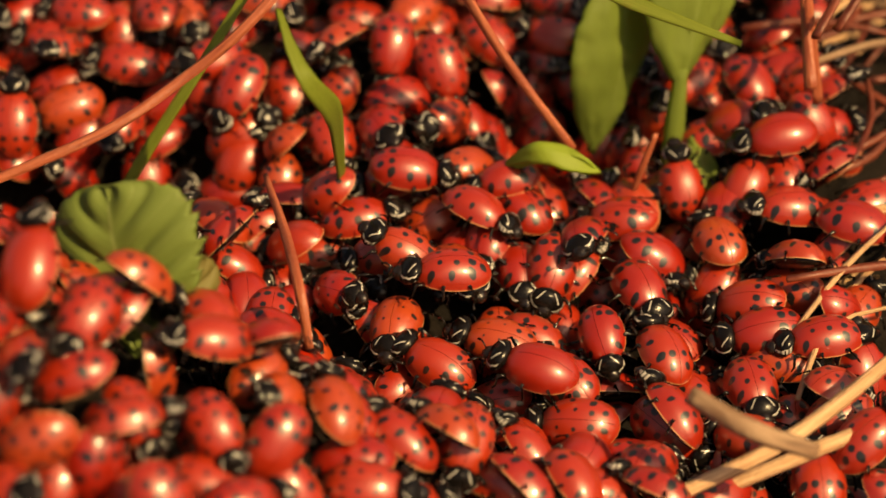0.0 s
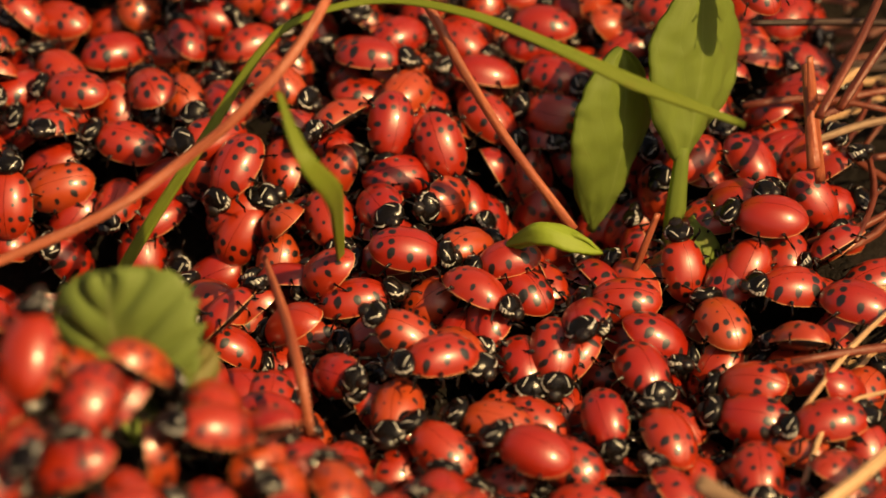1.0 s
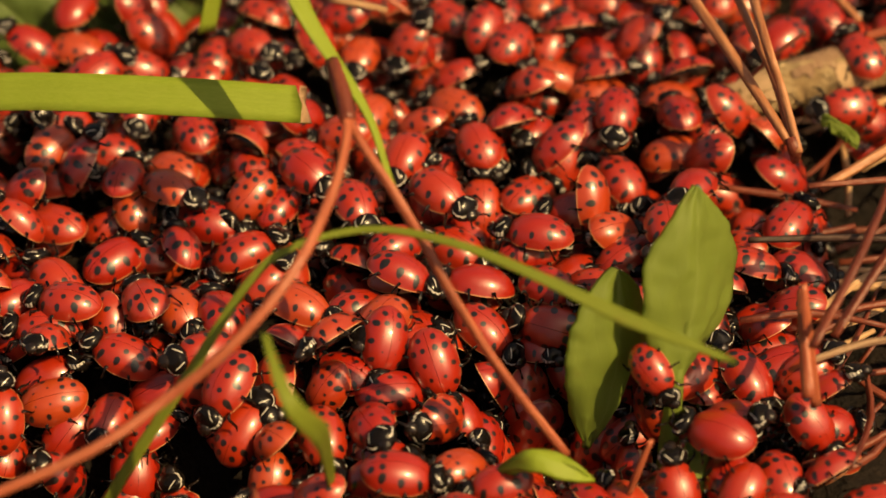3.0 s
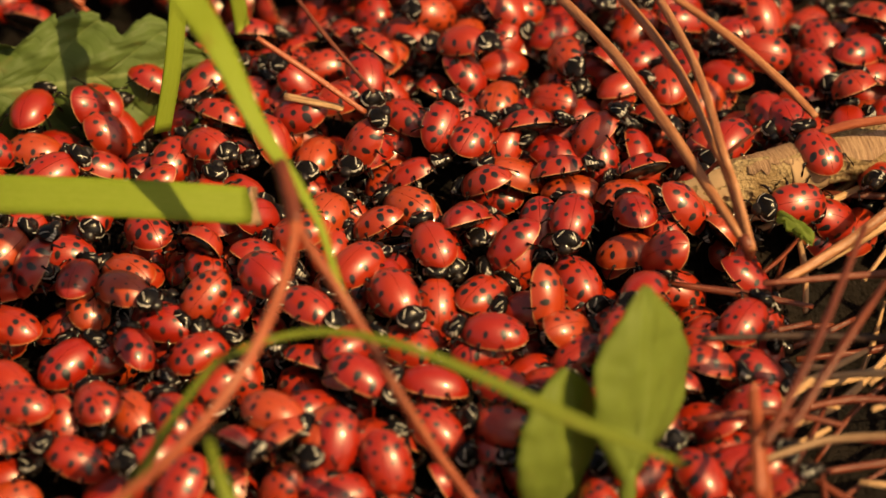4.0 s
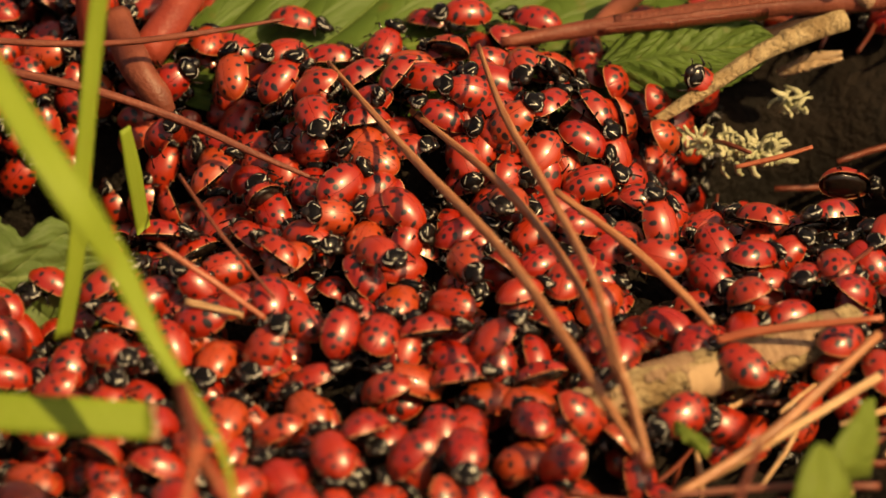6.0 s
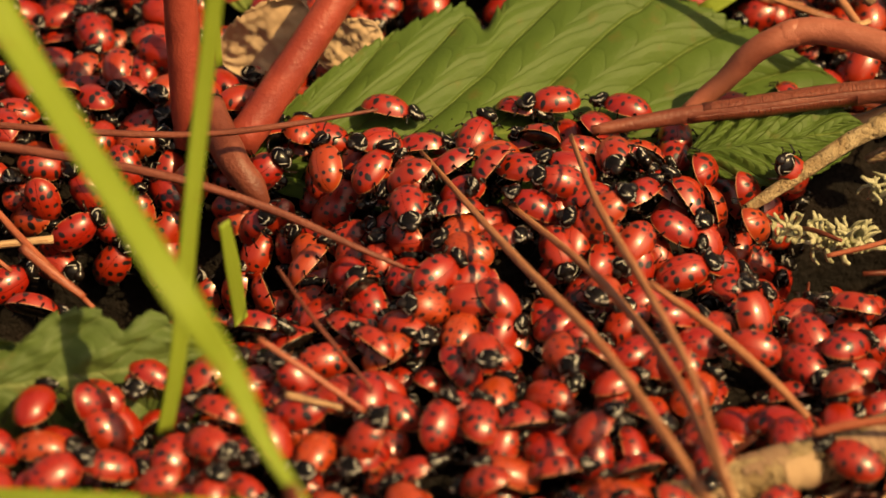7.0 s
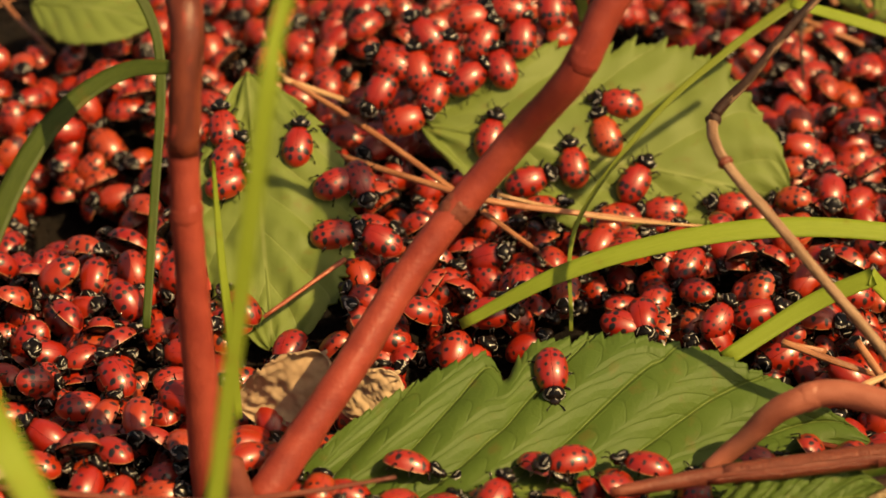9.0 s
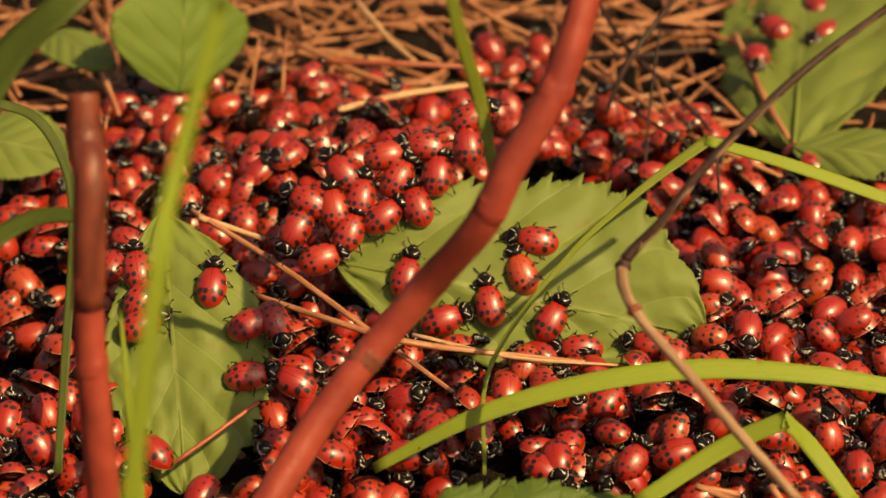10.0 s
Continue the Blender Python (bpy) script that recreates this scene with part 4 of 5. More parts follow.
needle([(-0.0081, 0.1741, 0.0080), (-0.0004, 0.1739, 0.0050)], [.0005, .0004], STRAW)
needle([(-0.0013, 0.1640, 0.0040), (0.0092, 0.1553, 0.0060), (0.0181, 0.1527, 0.0050), (0.0415, 0.1551, 0.0000)], [.0004, .0005, .0005, .0003], NEEDLE)
needle([(0.0169, 0.1560, 0.0040), (0.0282, 0.1530, 0.0030), (0.0412, 0.1539, 0.0010)], [.0003, .0003, .0002], STRAW)
needle([(-0.0085, 0.1371, 0.0010), (0.0002, 0.1437, 0.0040)], [.0003, .00035], RED_NEEDLE)
needle([(0.0467, 0.1311, 0.0020), (0.0515, 0.1311, 0.0010)], [.0005, .0004])
# straws and twigs where the heap ends
needle([(0.0228, -0.0198, 0.0020), (0.0309, -0.0162, 0.0040), (0.0388, -0.0102, 0.0060)], [.0006, .0007, .0006], STRAW, "flat tan dry straw", "straw", "straws")
needle([(0.0267, -0.0172, 0.0000), (0.0319, -0.0160, 0.0020), (0.0388, -0.0133, 0.0030)], [.0006, .0007, .0006], STRAW, "flat tan dry straw", "straw", "straws")
needle([(0.0238, -0.0178, 0.0100), (0.0275, -0.0208, 0.0100), (0.0318, -0.0209, 0.0080)], [.0008, .0009, .0007], TWIG, "short broken brown twig", "twig", "twigs")
needle([(0.0386, 0.0415, 0.0030), (0.0467, 0.0466, 0.0050), (0.0568, 0.0558, 0.0080)], [.0005, .0006, .0005])
needle([(0.0422, 0.0450, 0.0020), (0.0569, 0.0539, 0.0050)], [.0005, .0005], STRAW, "thin dry tan straw", "straw", "straws")
needle([(0.0374, 0.0407, 0.0040), (0.0471, 0.0417, 0.0040), (0.0552, 0.0417, 0.0040)], [.0003, .0004, .0004], BROWN_STEM)
needle([(0.0316, 0.0301, 0.0080), (0.0394, 0.0314, 0.0070), (0.0470, 0.0310, 0.0070)], [.0003, .0004, .0004], BLACK_STEM, "thin blackish dry stalk")
needle([(0.0347, 0.0148, 0.0120), (0.0388, 0.0225, 0.0140), (0.0436, 0.0337, 0.0160)], [.0006, .0006, .0004], DARK_NEEDLE)
needle([(0.0367, 0.0179, 0.0100), (0.0416, 0.0247, 0.0130), (0.0449, 0.0297, 0.0140)], [.0006, .0006, .0004], DARK_NEEDLE)
needle([(0.0346, 0.0137, 0.0080), (0.0343, 0.0205, 0.0120)], [.0008, .0004], RED_NEEDLE)
needle([(0.0358, 0.0168, 0.0040), (0.0348, 0.0175, 0.0100), (0.0343, 0.0190, 0.0140)], [.0007, .0007, .0004], RED_NEEDLE)
# stick
def flake(line, r, s0, s1, a0, a1, material, seed):
    """A curved scale of bark lying on a round stick between two shares of its length and two angles."""
    verts, faces, lf, nu, nv = [], [], [], 14, 8
    n = len(line) - 1
    for layer in (0, 1):
        for i in range(nu + 1):
            s = s0 + (s1 - s0) * i / nu
            k = min(int(s * n), n - 1)
            p = line[k].lerp(line[k + 1], s * n - k)
            ahead = (line[k + 1] - line[k]).normalized()
            side = ahead.cross(Vector((0, 0, 1))).normalized()
            up = side.cross(ahead)
            for j in range(nv + 1):
                edge = 0.18 * noise.noise((i * 0.9, seed, j * 0.0 + (0 if j < nv / 2 else 5)))
                a = radians(a0 + (a1 - a0) * (j / nv + edge * (1 if j in (0, nv) else 0.3)))
                rr = pick(r, s) * (1.10 - layer * 0.10 + 0.05 * noise.noise((i * 0.5, j * 0.6, seed)))
                verts.append(p + side * (rr * math.cos(a)) + up * (0.9 * rr * math.sin(a)))
                lf.append((s, j / nv, seed))
    m = nv + 1
    o = (nu + 1) * m
    for i in range(nu):
        for j in range(nv):
            q = i * m + j
            faces += [(q, q + m, q + m + 1, q + 1), (o + q, o + q + 1, o + q + m + 1, o + q + m)]
        for j in (0, nv):
            q = i * m + j
            faces.append((q, q + m, o + q + m, o + q))
    for i in (0, nu):
        for j in range(nv):
            q = i * m + j
            faces.append((q, q + 1, o + q + 1, o + q))
    return to_mesh("bark_flake", verts, faces, [material], lf, key="lf")


def stick(points, r, material, label, name="stick", rough=0.3, knots=(), flakes=(), sleeve=None):
    """A woody stem with its knots and loose scales of bark as parts."""
    e = tagged(new(name), label, name.replace("_", " "), "sticks and stems")
    seed = len(bpy.data.objects) * 0.29
    part("stem", tube_mesh("stem", points, r, material, 16, 10, rough, 0.95, seed), e)
    line = spline(points, 10)
    n = len(line) - 1
    for s, grow, mat in knots:
        k = min(int(s * n), n - 1)
        d = (line[k + 1] - line[k]).normalized() * pick(r, s) * 0.55
        c = line[k].lerp(line[k + 1], s * n - k)
        part("knot", tube_mesh("knot", [c - d * 1.6, c - d * 0.6, c + d * 0.6, c + d * 1.6], [pick(r, s) * q for q in (0.9, grow, grow, 0.9)], mat, 14, 5, 0.18, 0.97, seed + s), e, "swollen scarred knot")
    # close tube in a darker material over the upper stem
    if sleeve:
        s0, mat = sleeve
        k = int(s0 * n)
        part("dark_sleeve", tube_mesh("dark_sleeve", line[k::4] + [line[-1]], [pick(r, s0 + (1 - s0) * q / 5) * 1.05 for q in range(6)], mat, 16, 4, 0.08, 0.95, seed + 5), e, "darker upper length of the stem")
    for k, (s0, s1, a0, a1, mat) in enumerate(flakes):
        part("bark_flake", flake(line, r, s0, s1, a0, a1, mat, seed + k * 3.1), e, "loose flake of bark")
    return e


stick([(0.0313, 0.0582, -0.0030), (0.0374, 0.0584, -0.0005), (0.0453, 0.0610, 0.0000), (0.0571, 0.0659, 0.0000)], [.0016, .0020, .0022, .0022], BARK, "weathered tan stick with flaking bark among the beetles", flakes=((0.02, 0.30, 20, 150, DEAD_LEAF), (0.36, 0.55, 60, 190, TWIG), (0.50, 0.62, -40, 70, DEAD_LEAF), (0.66, 0.95, 30, 140, TWIG)))
stick([(0.0420, 0.0977, -0.0010), (0.0467, 0.1000, 0.0010), (0.0538, 0.1046, 0.0030), (0.0614, 0.1082, 0.0040)], [.0005, .0007, .0009, .0012], BARK, "bare pale grey twig at the heap's edge", rough=0.18, knots=((0.75, 1.15, BARK),))
stick([(0.0276, 0.1070, 0.0020), (0.0372, 0.1083, 0.0030), (0.0444, 0.1084, 0.0040), (0.0538, 0.1090, 0.0050), (0.0676, 0.1094, 0.0060)], [.0006, .0009, .0011, .0012, .0013], BROWN_STEM, "dark red-brown stick in front of the big leaf", rough=0.15, flakes=((0.25, 0.75, -60, 20, DARK_NEEDLE), (0.3, 0.9, 50, 130, BROWN_STEM)))
stick([(0.0375, 0.1115, 0.0010), (0.0411, 0.1127, 0.0040), (0.0449, 0.1125, 0.0085), (0.0507, 0.1126, 0.0100), (0.0616, 0.1083, 0.0090)], [.0009, .0011, .0013, .0014, .0015], STALK, "bent smooth red-brown leaf stalk", "leaf_stalk", 0.10, ((0.62, 1.04, STALK),))
# red canes
stick([(-0.0124, 0.1100, -0.0015), (-0.0130, 0.1130, 0.0152), (-0.0136, 0.1170, 0.0338), (-0.0129, 0.1210, 0.0464), (-0.0136, 0.1250, 0.0491), (-0.0137, 0.1270, 0.0531)], [.0018, .0017, .0015, .0016, .0017, .0013], RED_STEM, "upright reddish cane with a broken top", "cane", 0.08, ((0.80, 1.07, DARK_NEEDLE), (0.35, 1.04, RED_STEM)), sleeve=(0.42, DARK_NEEDLE))
stick([(-0.0075, 0.1074, 0.0000), (0.0006, 0.1154, 0.0090), (0.0089, 0.1243, 0.0186), (0.0175, 0.1291, 0.0280), (0.0237, 0.1275, 0.0377), (0.0267, 0.1290, 0.0438), (0.0310, 0.1320, 0.0509), (0.0337, 0.1360, 0.0579), (0.0348, 0.1390, 0.0618)], [.0019, .0018, .0017, .0017, .0017, .0017, .0016, .0015], RED_STEM, "slanting smooth red cane over the leaves", "cane", 0.08, ((0.30, 1.07, BROWN_STEM), (0.54, 1.06, RED_STEM), (0.74, 1.05, RED_STEM)))
stick([(0.0561, 0.1178, 0.0100), (0.0494, 0.1194, 0.0180), (0.0437, 0.1225, 0.0240), (0.0389, 0.1269, 0.0281), (0.0383, 0.1337, 0.0287), (0.0418, 0.1355, 0.0323), (0.0466, 0.1385, 0.0375), (0.0524, 0.1420, 0.0421), (0.0588, 0.1460, 0.0460), (0.0683, 0.1510, 0.0507)], [.0006, .00055, .00055, .00055, .0006, .0005, .00045, .00045, .0004, .0004], TWIG, "thin crooked twig, brown below and blackish above", "twig", 0.15, ((0.33, 1.45, BROWN_STEM), (0.44, 1.35, BLACK_STEM)), sleeve=(0.46, BLACK_STEM))
# leaves
def toothed(base, tip, half, up, label, teeth=26, ribs=6, pleat=0.00008, arch=0.05, cup=0.1, wide=0.45, blunt=0.75, depth=0.09, wave=0.03, material=LEAF, slant=0.55, lobes=0, bites=(), crumple=0.0, ragged=0.05):
    e = tagged(new("bramble_leaf"), label, "leaf", "toothed leaves")
    part("leaf_blade", leaf_mesh("leaf_blade", base, tip, half, up, material, teeth, depth, arch, cup, pleat, ribs, wide, 320 if pleat > 0.0005 else 150, 44 if pleat > 0.0005 else 14, blunt, wave, len(bpy.data.objects) * 0.17, slant, lobes, bites, crumple, ragged), e)
    b, t, h = Vector(base), Vector(tip), Vector(up).normalized()
    part("midrib", tube_mesh("midrib", [b + h * (arch * (t - b).length * math.sin(math.pi * s / 5)) for s, b in ((s, b.lerp(t, s / 5)) for s in range(6))], [.00035, .0003, .00025, .0001], material, 6, 5, 0.02), e, "pale midrib")
    return e


toothed((-0.0072, 0.1074, -0.0030), (0.0576, 0.1180, -0.0040), (.018, .010), (0.0, -0.35, 1), "large green toothed leaf with sunken veins behind the heap", 38, 7, 0.00055, 0.04, 0.0, depth=0.08, material=RIBBED, slant=0.60, bites=((0.37, 0.02, 0.22), (0.62, 0.012, 0.05)))
toothed((0.0370, 0.1050, 0.0005), (0.0550, 0.1070, 0.0020), (.0050, .0050), (0.1, -0.45, 0.9), "small green toothed leaf under the brown stick", 20, 6, 0.0004, 0.04, 0.0, material=RIBBED)
toothed((-0.0350, 0.0686, 0.0010), (-0.0087, 0.0750, 0.0000), (.0062, .0125), (-0.33, -0.9, 0.5), "dull green lobed leaf half covered by beetles", 15, 4, 0.00035, 0.05, 0.15, 0.5, 0.45, 0.12, 0.05, DULL, lobes=3, crumple=0.0007)
toothed((0.0080, 0.1674, 0.0061), (0.0502, 0.1603, 0.0005), (.0168, .0090), BROAD_UP, "broad green toothed leaf with beetles on it", 17, 6, 0.00025, 0.02, 0.05, 0.5, 0.6, 0.16, crumple=0.0005, ragged=0.12)
toothed((-0.0118, 0.1694, 0.0118), (-0.0077, 0.1379, -0.0042), (.0112, .0080), SIDE_UP, "green toothed leaf partly covered by beetles", 15, 6, 0.00025, 0.02, 0.05, 0.5, 0.6, 0.18, crumple=0.0005, ragged=0.15)
toothed((0.0647, 0.1982, 0.0020), (0.0735, 0.2522, 0.0040), (.012, .017), (-0.35, -0.6, 0.8), "broad green leaf with a cluster of beetles on it", 22, 6, 0.00012, 0.02, 0.05, 0.5, 0.6, 0.14, crumple=0.0006, ragged=0.1)
toothed((0.0641, 0.1966, 0.0030), (0.0823, 0.1884, 0.0050), (.0045, .0040), (0.1, -0.45, 1), "pale green leaf beside the swarm", 18)
toothed((-0.0130, 0.2106, 0.0030), (-0.0123, 0.2166, 0.0140), (.0105, .0105), (0.5, -0.2, 0.9), "rounded green leaf beside the needle litter", 0, 6, 0.0, 0.03, 0.1, 0.5, 0.5, material=ROUND)
toothed((-0.0409, 0.1982, 0.0040), (-0.0253, 0.1922, 0.0050), (.0065, .0060), (0.2, -0.4, 1), "pointed green leaf beside the swarm", 18)
toothed((-0.0326, 0.2251, 0.0040), (-0.0215, 0.2120, 0.0060), (.0035, .0040), (0.2, -0.4, 1), "small green leaf in the litter", 12)
toothed((-0.0116, -0.0132, 0.0085), (-0.0138, -0.0066, 0.0178), (.0058, .0064), (-0.40, -0.75, 0.35), "small green toothed leaf standing behind the near heap", 9, 5, 0.00030, 0.05, 0.2, 0.6, 0.5, 0.16)
toothed((-0.0100, -0.0135, 0.0090), (-0.0078, -0.0098, 0.0146), (.0020, .0026), (0.6, -0.75, 0.4), "small bronze-green leaf lobe beside the near heap", 7, 4, 0.00030, 0.05, 0.2, 0.6, 0.5, 0.16, material=BRONZE)
# far grass
grass([(-0.0098, 0.1180, 0.0024), (-0.0105, 0.1210, 0.0110), (-0.0113, 0.1240, 0.0193), (-0.0118, 0.1270, 0.0281)], [.0008, .0010, .0009, .0003], GRASS, "narrow upright green grass blade beside the cane", (0.7, -0.7, 0.2))
grass([(0.0127, 0.1371, 0.0000), (0.0239, 0.1385, 0.0060), (0.0360, 0.1402, 0.0090), (0.0481, 0.1412, 0.0100), (0.0603, 0.1413, 0.0090), (0.0717, 0.1423, 0.0060)], [.0012, .0020, .0023, .0024, .0022, .0018], GRASS, "broad arching green grass blade")
grass([(0.0245, 0.1334, 0.0020), (0.0253, 0.1444, 0.0080), (0.0338, 0.1561, 0.0140), (0.0424, 0.1652, 0.0170), (0.0508, 0.1716, 0.0200)], [.0004, .0005, .0006, .0009, .0014], DARK_GRASS, "thin hairy green stem bending over the leaf")
grass([(0.0504, 0.1713, 0.0200), (0.0600, 0.1691, 0.0180), (0.0729, 0.1669, 0.0140)], [.0013, .0016, .0016], GRASS, "folded bright green grass blade")
grass([(0.0405, 0.1285, 0.0020), (0.0496, 0.1327, 0.0060), (0.0561, 0.1336, 0.0090)], [.0018, .0021, .0020], GRASS, "folded bright green grass blade")
grass([(0.0559, 0.1336, 0.0090), (0.0590, 0.1341, 0.0050), (0.0635, 0.1308, 0.0000)], [.0020, .0020, .0018], GRASS, "folded bright green grass blade")
grass([(-0.0378, 0.1054, 0.0100), (-0.0365, 0.1121, 0.0160), (-0.0344, 0.1219, 0.0210), (-0.0309, 0.1306, 0.0260), (-0.0267, 0.1365, 0.0290), (-0.0216, 0.1392, 0.0310), (-0.0168, 0.1384, 0.0320)], [.0018, .0022, .0024, .0024, .0022, .0020, .0016], SHADED_GRASS, "broad grass blade, its green darkened for shade")
grass([(-0.0212, 0.1365, 0.0000), (-0.0208, 0.1486, 0.0090), (-0.0205, 0.1581, 0.0160), (-0.0213, 0.1636, 0.0210), (-0.0243, 0.1663, 0.0260), (-0.0283, 0.1652, 0.0290), (-0.0331, 0.1649, 0.0300)], [.0009, .0010, .0011, .0012, .0012, .0012, .0011], SHADED_GRASS, "thin grass stem, its green darkened for shade")

grass([(-0.0254, 0.1289, 0.0480), (-0.0211, 0.1330, 0.0540), (-0.0162, 0.1351, 0.0580), (-0.0121, 0.1393, 0.0600)], [.0034, .0036, .0034, .0030], SHADED_GRASS, "broad grass blade close by, its green darkened for shade")
grass([(0.0205, 0.1367, 0.0600), (0.0218, 0.1364, 0.0540), (0.0238, 0.1370, 0.0460), (0.0250, 0.1340, 0.0400)], [.0010, .0014, .0014, .0010], DARK_GRASS, "thin green grass blade over the canes")
# dark stems and needles past the swarm
def dry_stem(line, r, material, label):
    return needle(line, [r * 0.75, r * 0.85, r * 0.6], material, label)


dry_stem([(0.0401, 0.2215, 0.0120), (0.0442, 0.2096, 0.0100), (0.0489, 0.2038, 0.0080), (0.0539, 0.1959, 0.0060)], .0005, BLACK_STEM, "thin dark dry stem past the swarm")
dry_stem([(0.0506, 0.2127, 0.0160), (0.0442, 0.2063, 0.0100), (0.0412, 0.2029, 0.0040)], .0006, BLACK_STEM, "thin dark dry stem past the swarm")
dry_stem([(0.0481, 0.2076, 0.0140), (0.0467, 0.2010, 0.0080), (0.0454, 0.1917, 0.0010)], .0004, BLACK_STEM, "thin dark upright dry stem")
dry_stem([(0.0422, 0.2041, 0.0060), (0.0466, 0.1999, 0.0050), (0.0516, 0.1952, 0.0040)], .0004, BLACK_STEM, "thin dark dry stem past the swarm")
dry_stem([(0.0376, 0.2172, 0.0040), (0.0463, 0.2163, 0.0050), (0.0556, 0.2177, 0.0050)], .0006, BLACK_STEM, "brown dry stem in the litter")
dry_stem([(0.0538, 0.1884, 0.0080), (0.0539, 0.1848, 0.0050), (0.0542, 0.1816, 0.0010)], .0004, BLACK_STEM, "thin dark upright dry stem")
dry_stem([(-0.0241, 0.2149, 0.0060), (-0.0203, 0.2051, 0.0030)], .0007, NEEDLE, "dry orange pine needle in the litter")
dry_stem([(-0.0029, 0.2159, 0.0080), (-0.0038, 0.2070, 0.0040)], .0005, NEEDLE, "dry orange pine needle in the litter")
dry_stem([(0.0005, 0.2104, 0.0070), (0.0003, 0.2084, 0.0040)], .0005, NEEDLE, "dry orange pine needle in the litter")
dry_stem([(0.0055, 0.2169, 0.0040), (0.0147, 0.2145, 0.0050), (0.0242, 0.2153, 0.0040)], .0006, RED_NEEDLE, "dry red pine needle in the litter")
dry_stem([(0.0076, 0.2013, 0.0060), (0.0148, 0.2047, 0.0060), (0.0242, 0.2107, 0.0040)], .0007, STRAW, "pale dry straw beside the swarm")
dry_stem([(0.0012, 0.2236, 0.0030), (0.0103, 0.2137, 0.0040), (0.0180, 0.2103, 0.0030)], .0006, NEEDLE, "dry orange pine needle in the litter")
dry_stem([(0.0093, 0.2332, 0.0040), (0.0132, 0.2239, 0.0040), (0.0173, 0.2182, 0.0030)], .0006, STRAW, "pale dry straw in the litter")
dry_stem([(0.0241, 0.2295, 0.0060), (0.0282, 0.2258, 0.0050), (0.0325, 0.2235, 0.0040)], .0006, NEEDLE, "dry orange pine needle in the litter")
dry_stem([(0.0596, 0.2235, 0.0040), (0.0619, 0.2092, 0.0030), (0.0640, 0.1989, 0.0030)], .0008, NEEDLE, "dry orange pine needle in the litter")
dry_stem([(0.0464, 0.1289, 0.0040), (0.0516, 0.1269, 0.0030), (0.0560, 0.1258, 0.0020)], .0006, NEEDLE, "dry orange pine needle among the beetles")
dry_stem([(0.0540, 0.1276, 0.0050), (0.0575, 0.1225, 0.0020)], .0007, NEEDLE, "dry orange pine needle among the beetles")
dry_stem([(0.0517, 0.1199, 0.0040), (0.0573, 0.1236, 0.0040)], .0006, STRAW, "short pale straw among the beetles")
dry_stem([(0.0490, 0.0893, 0.0000), (0.0530, 0.0895, 0.0010), (0.0562, 0.0898, 0.0020)], .0004, RED_NEEDLE, "flat red needle at the hollow's edge")
# this branch is black because its shade is put into the colour
dry_stem([(0.0455, 0.1110, 0.0010), (0.0543, 0.1080, 0.0020), (0.0622, 0.1105, 0.0060)], .0016, BLACK_STEM, "broken stick in the hollow, shade put into its black")
dry_stem([(0.0588, 0.1135, 0.0100), (0.0603, 0.1105, 0.0080), (0.0639, 0.1075, 0.0060)], .0014, TWIG, "pale grey broken stick")
dry_stem([(0.0475, 0.1015, -0.0060), (0.0489, 0.0972, -0.0030), (0.0512, 0.0942, -0.0020)], .0004, BROWN_STEM, "thin brown twig in the hollow")
dry_stem([(-0.0261, 0.0836, 0.0060), (-0.0231, 0.0820, 0.0040), (-0.0204, 0.0811, 0.0020)], .0007, RED_NEEDLE, "red pine needle over the dark hollow")
dry_stem([(0.0338, 0.0542, 0.0040), (0.0355, 0.0523, 0.0080), (0.0378, 0.0527, 0.0100)], .0005, BROWN_STEM, "short brown twig leaning on the stick")
dry_stem([(0.0441, 0.0608, 0.0030), (0.0478, 0.0609, 0.0040), (0.0580, 0.0602, 0.0060)], .0006, RED_NEEDLE, "orange needle along the stick")
dry_stem([(0.0359, 0.0222, 0.0030), (0.0405, 0.0232, 0.0040), (0.0462, 0.0228, 0.0050)], .0005, TWIG, "thin pale twig in the litter")
# stub of a cane, dead leaves, lichen, green scrap
stick([(-0.0104, 0.1098, 0.0030), (-0.0080, 0.1030, 0.0020), (-0.0058, 0.1005, 0.0000), (-0.0044, 0.0998, -0.0020)], [.0016, .0016, .0013, .0005], BROWN_STEM, "short broken stub of a red cane", "cane_stub", 0.12)


def dead_leaf(base, tip, half, up, label, seed):
    e = tagged(new("dead_leaf"), label, "dead leaf", "dead leaves")
    part("leaf_blade", leaf_mesh("leaf_blade", base, tip, half, up, DEAD_LEAF, 7, 0.25, 0.10, -0.3, 0.0, 5, 0.5, 60, 10, 0.4, 0.06, seed, crumple=0.0004), e)
    part("curled_edge", tube_mesh("curled_edge", [Vector(base).lerp(Vector(tip), s) + Vector(up) * 0.0009 + Vector((0, half[0] * 0.5, 0)) for s in (0.15, 0.4, 0.65, 0.9)], [.0003, .0006, .0005, .0002], DEAD_LEAF, 7, 5, 0.4), e, "curled brittle edge")
    return e


dead_leaf((-0.0100, 0.1225, 0.0000), (-0.0008, 0.1231, 0.0060), (.0042, .0038), (0.75, -0.45, 0.6), "crumpled tan dead leaf scrap between the canes", 1.3)
dead_leaf((-0.0001, 0.1243, -0.0010), (0.0064, 0.1238, 0.0030), (.0030, .0032), (0.75, -0.45, 0.6), "torn tan dead leaf scrap beside the green leaf", 4.1)
dead_leaf((-0.0390, 0.1105, 0.0010), (-0.0317, 0.1103, 0.0030), (.0022, .0022), (0.6, -0.3, 0.8), "small tan dead leaf scrap", 6.6)
dead_leaf((0.0558, 0.1101, -0.0040), (0.0619, 0.1087, -0.0010), (.0009, .0011), (0.6, -0.3, 0.8), "tan dead leaf scrap in the hollow", 8.8)
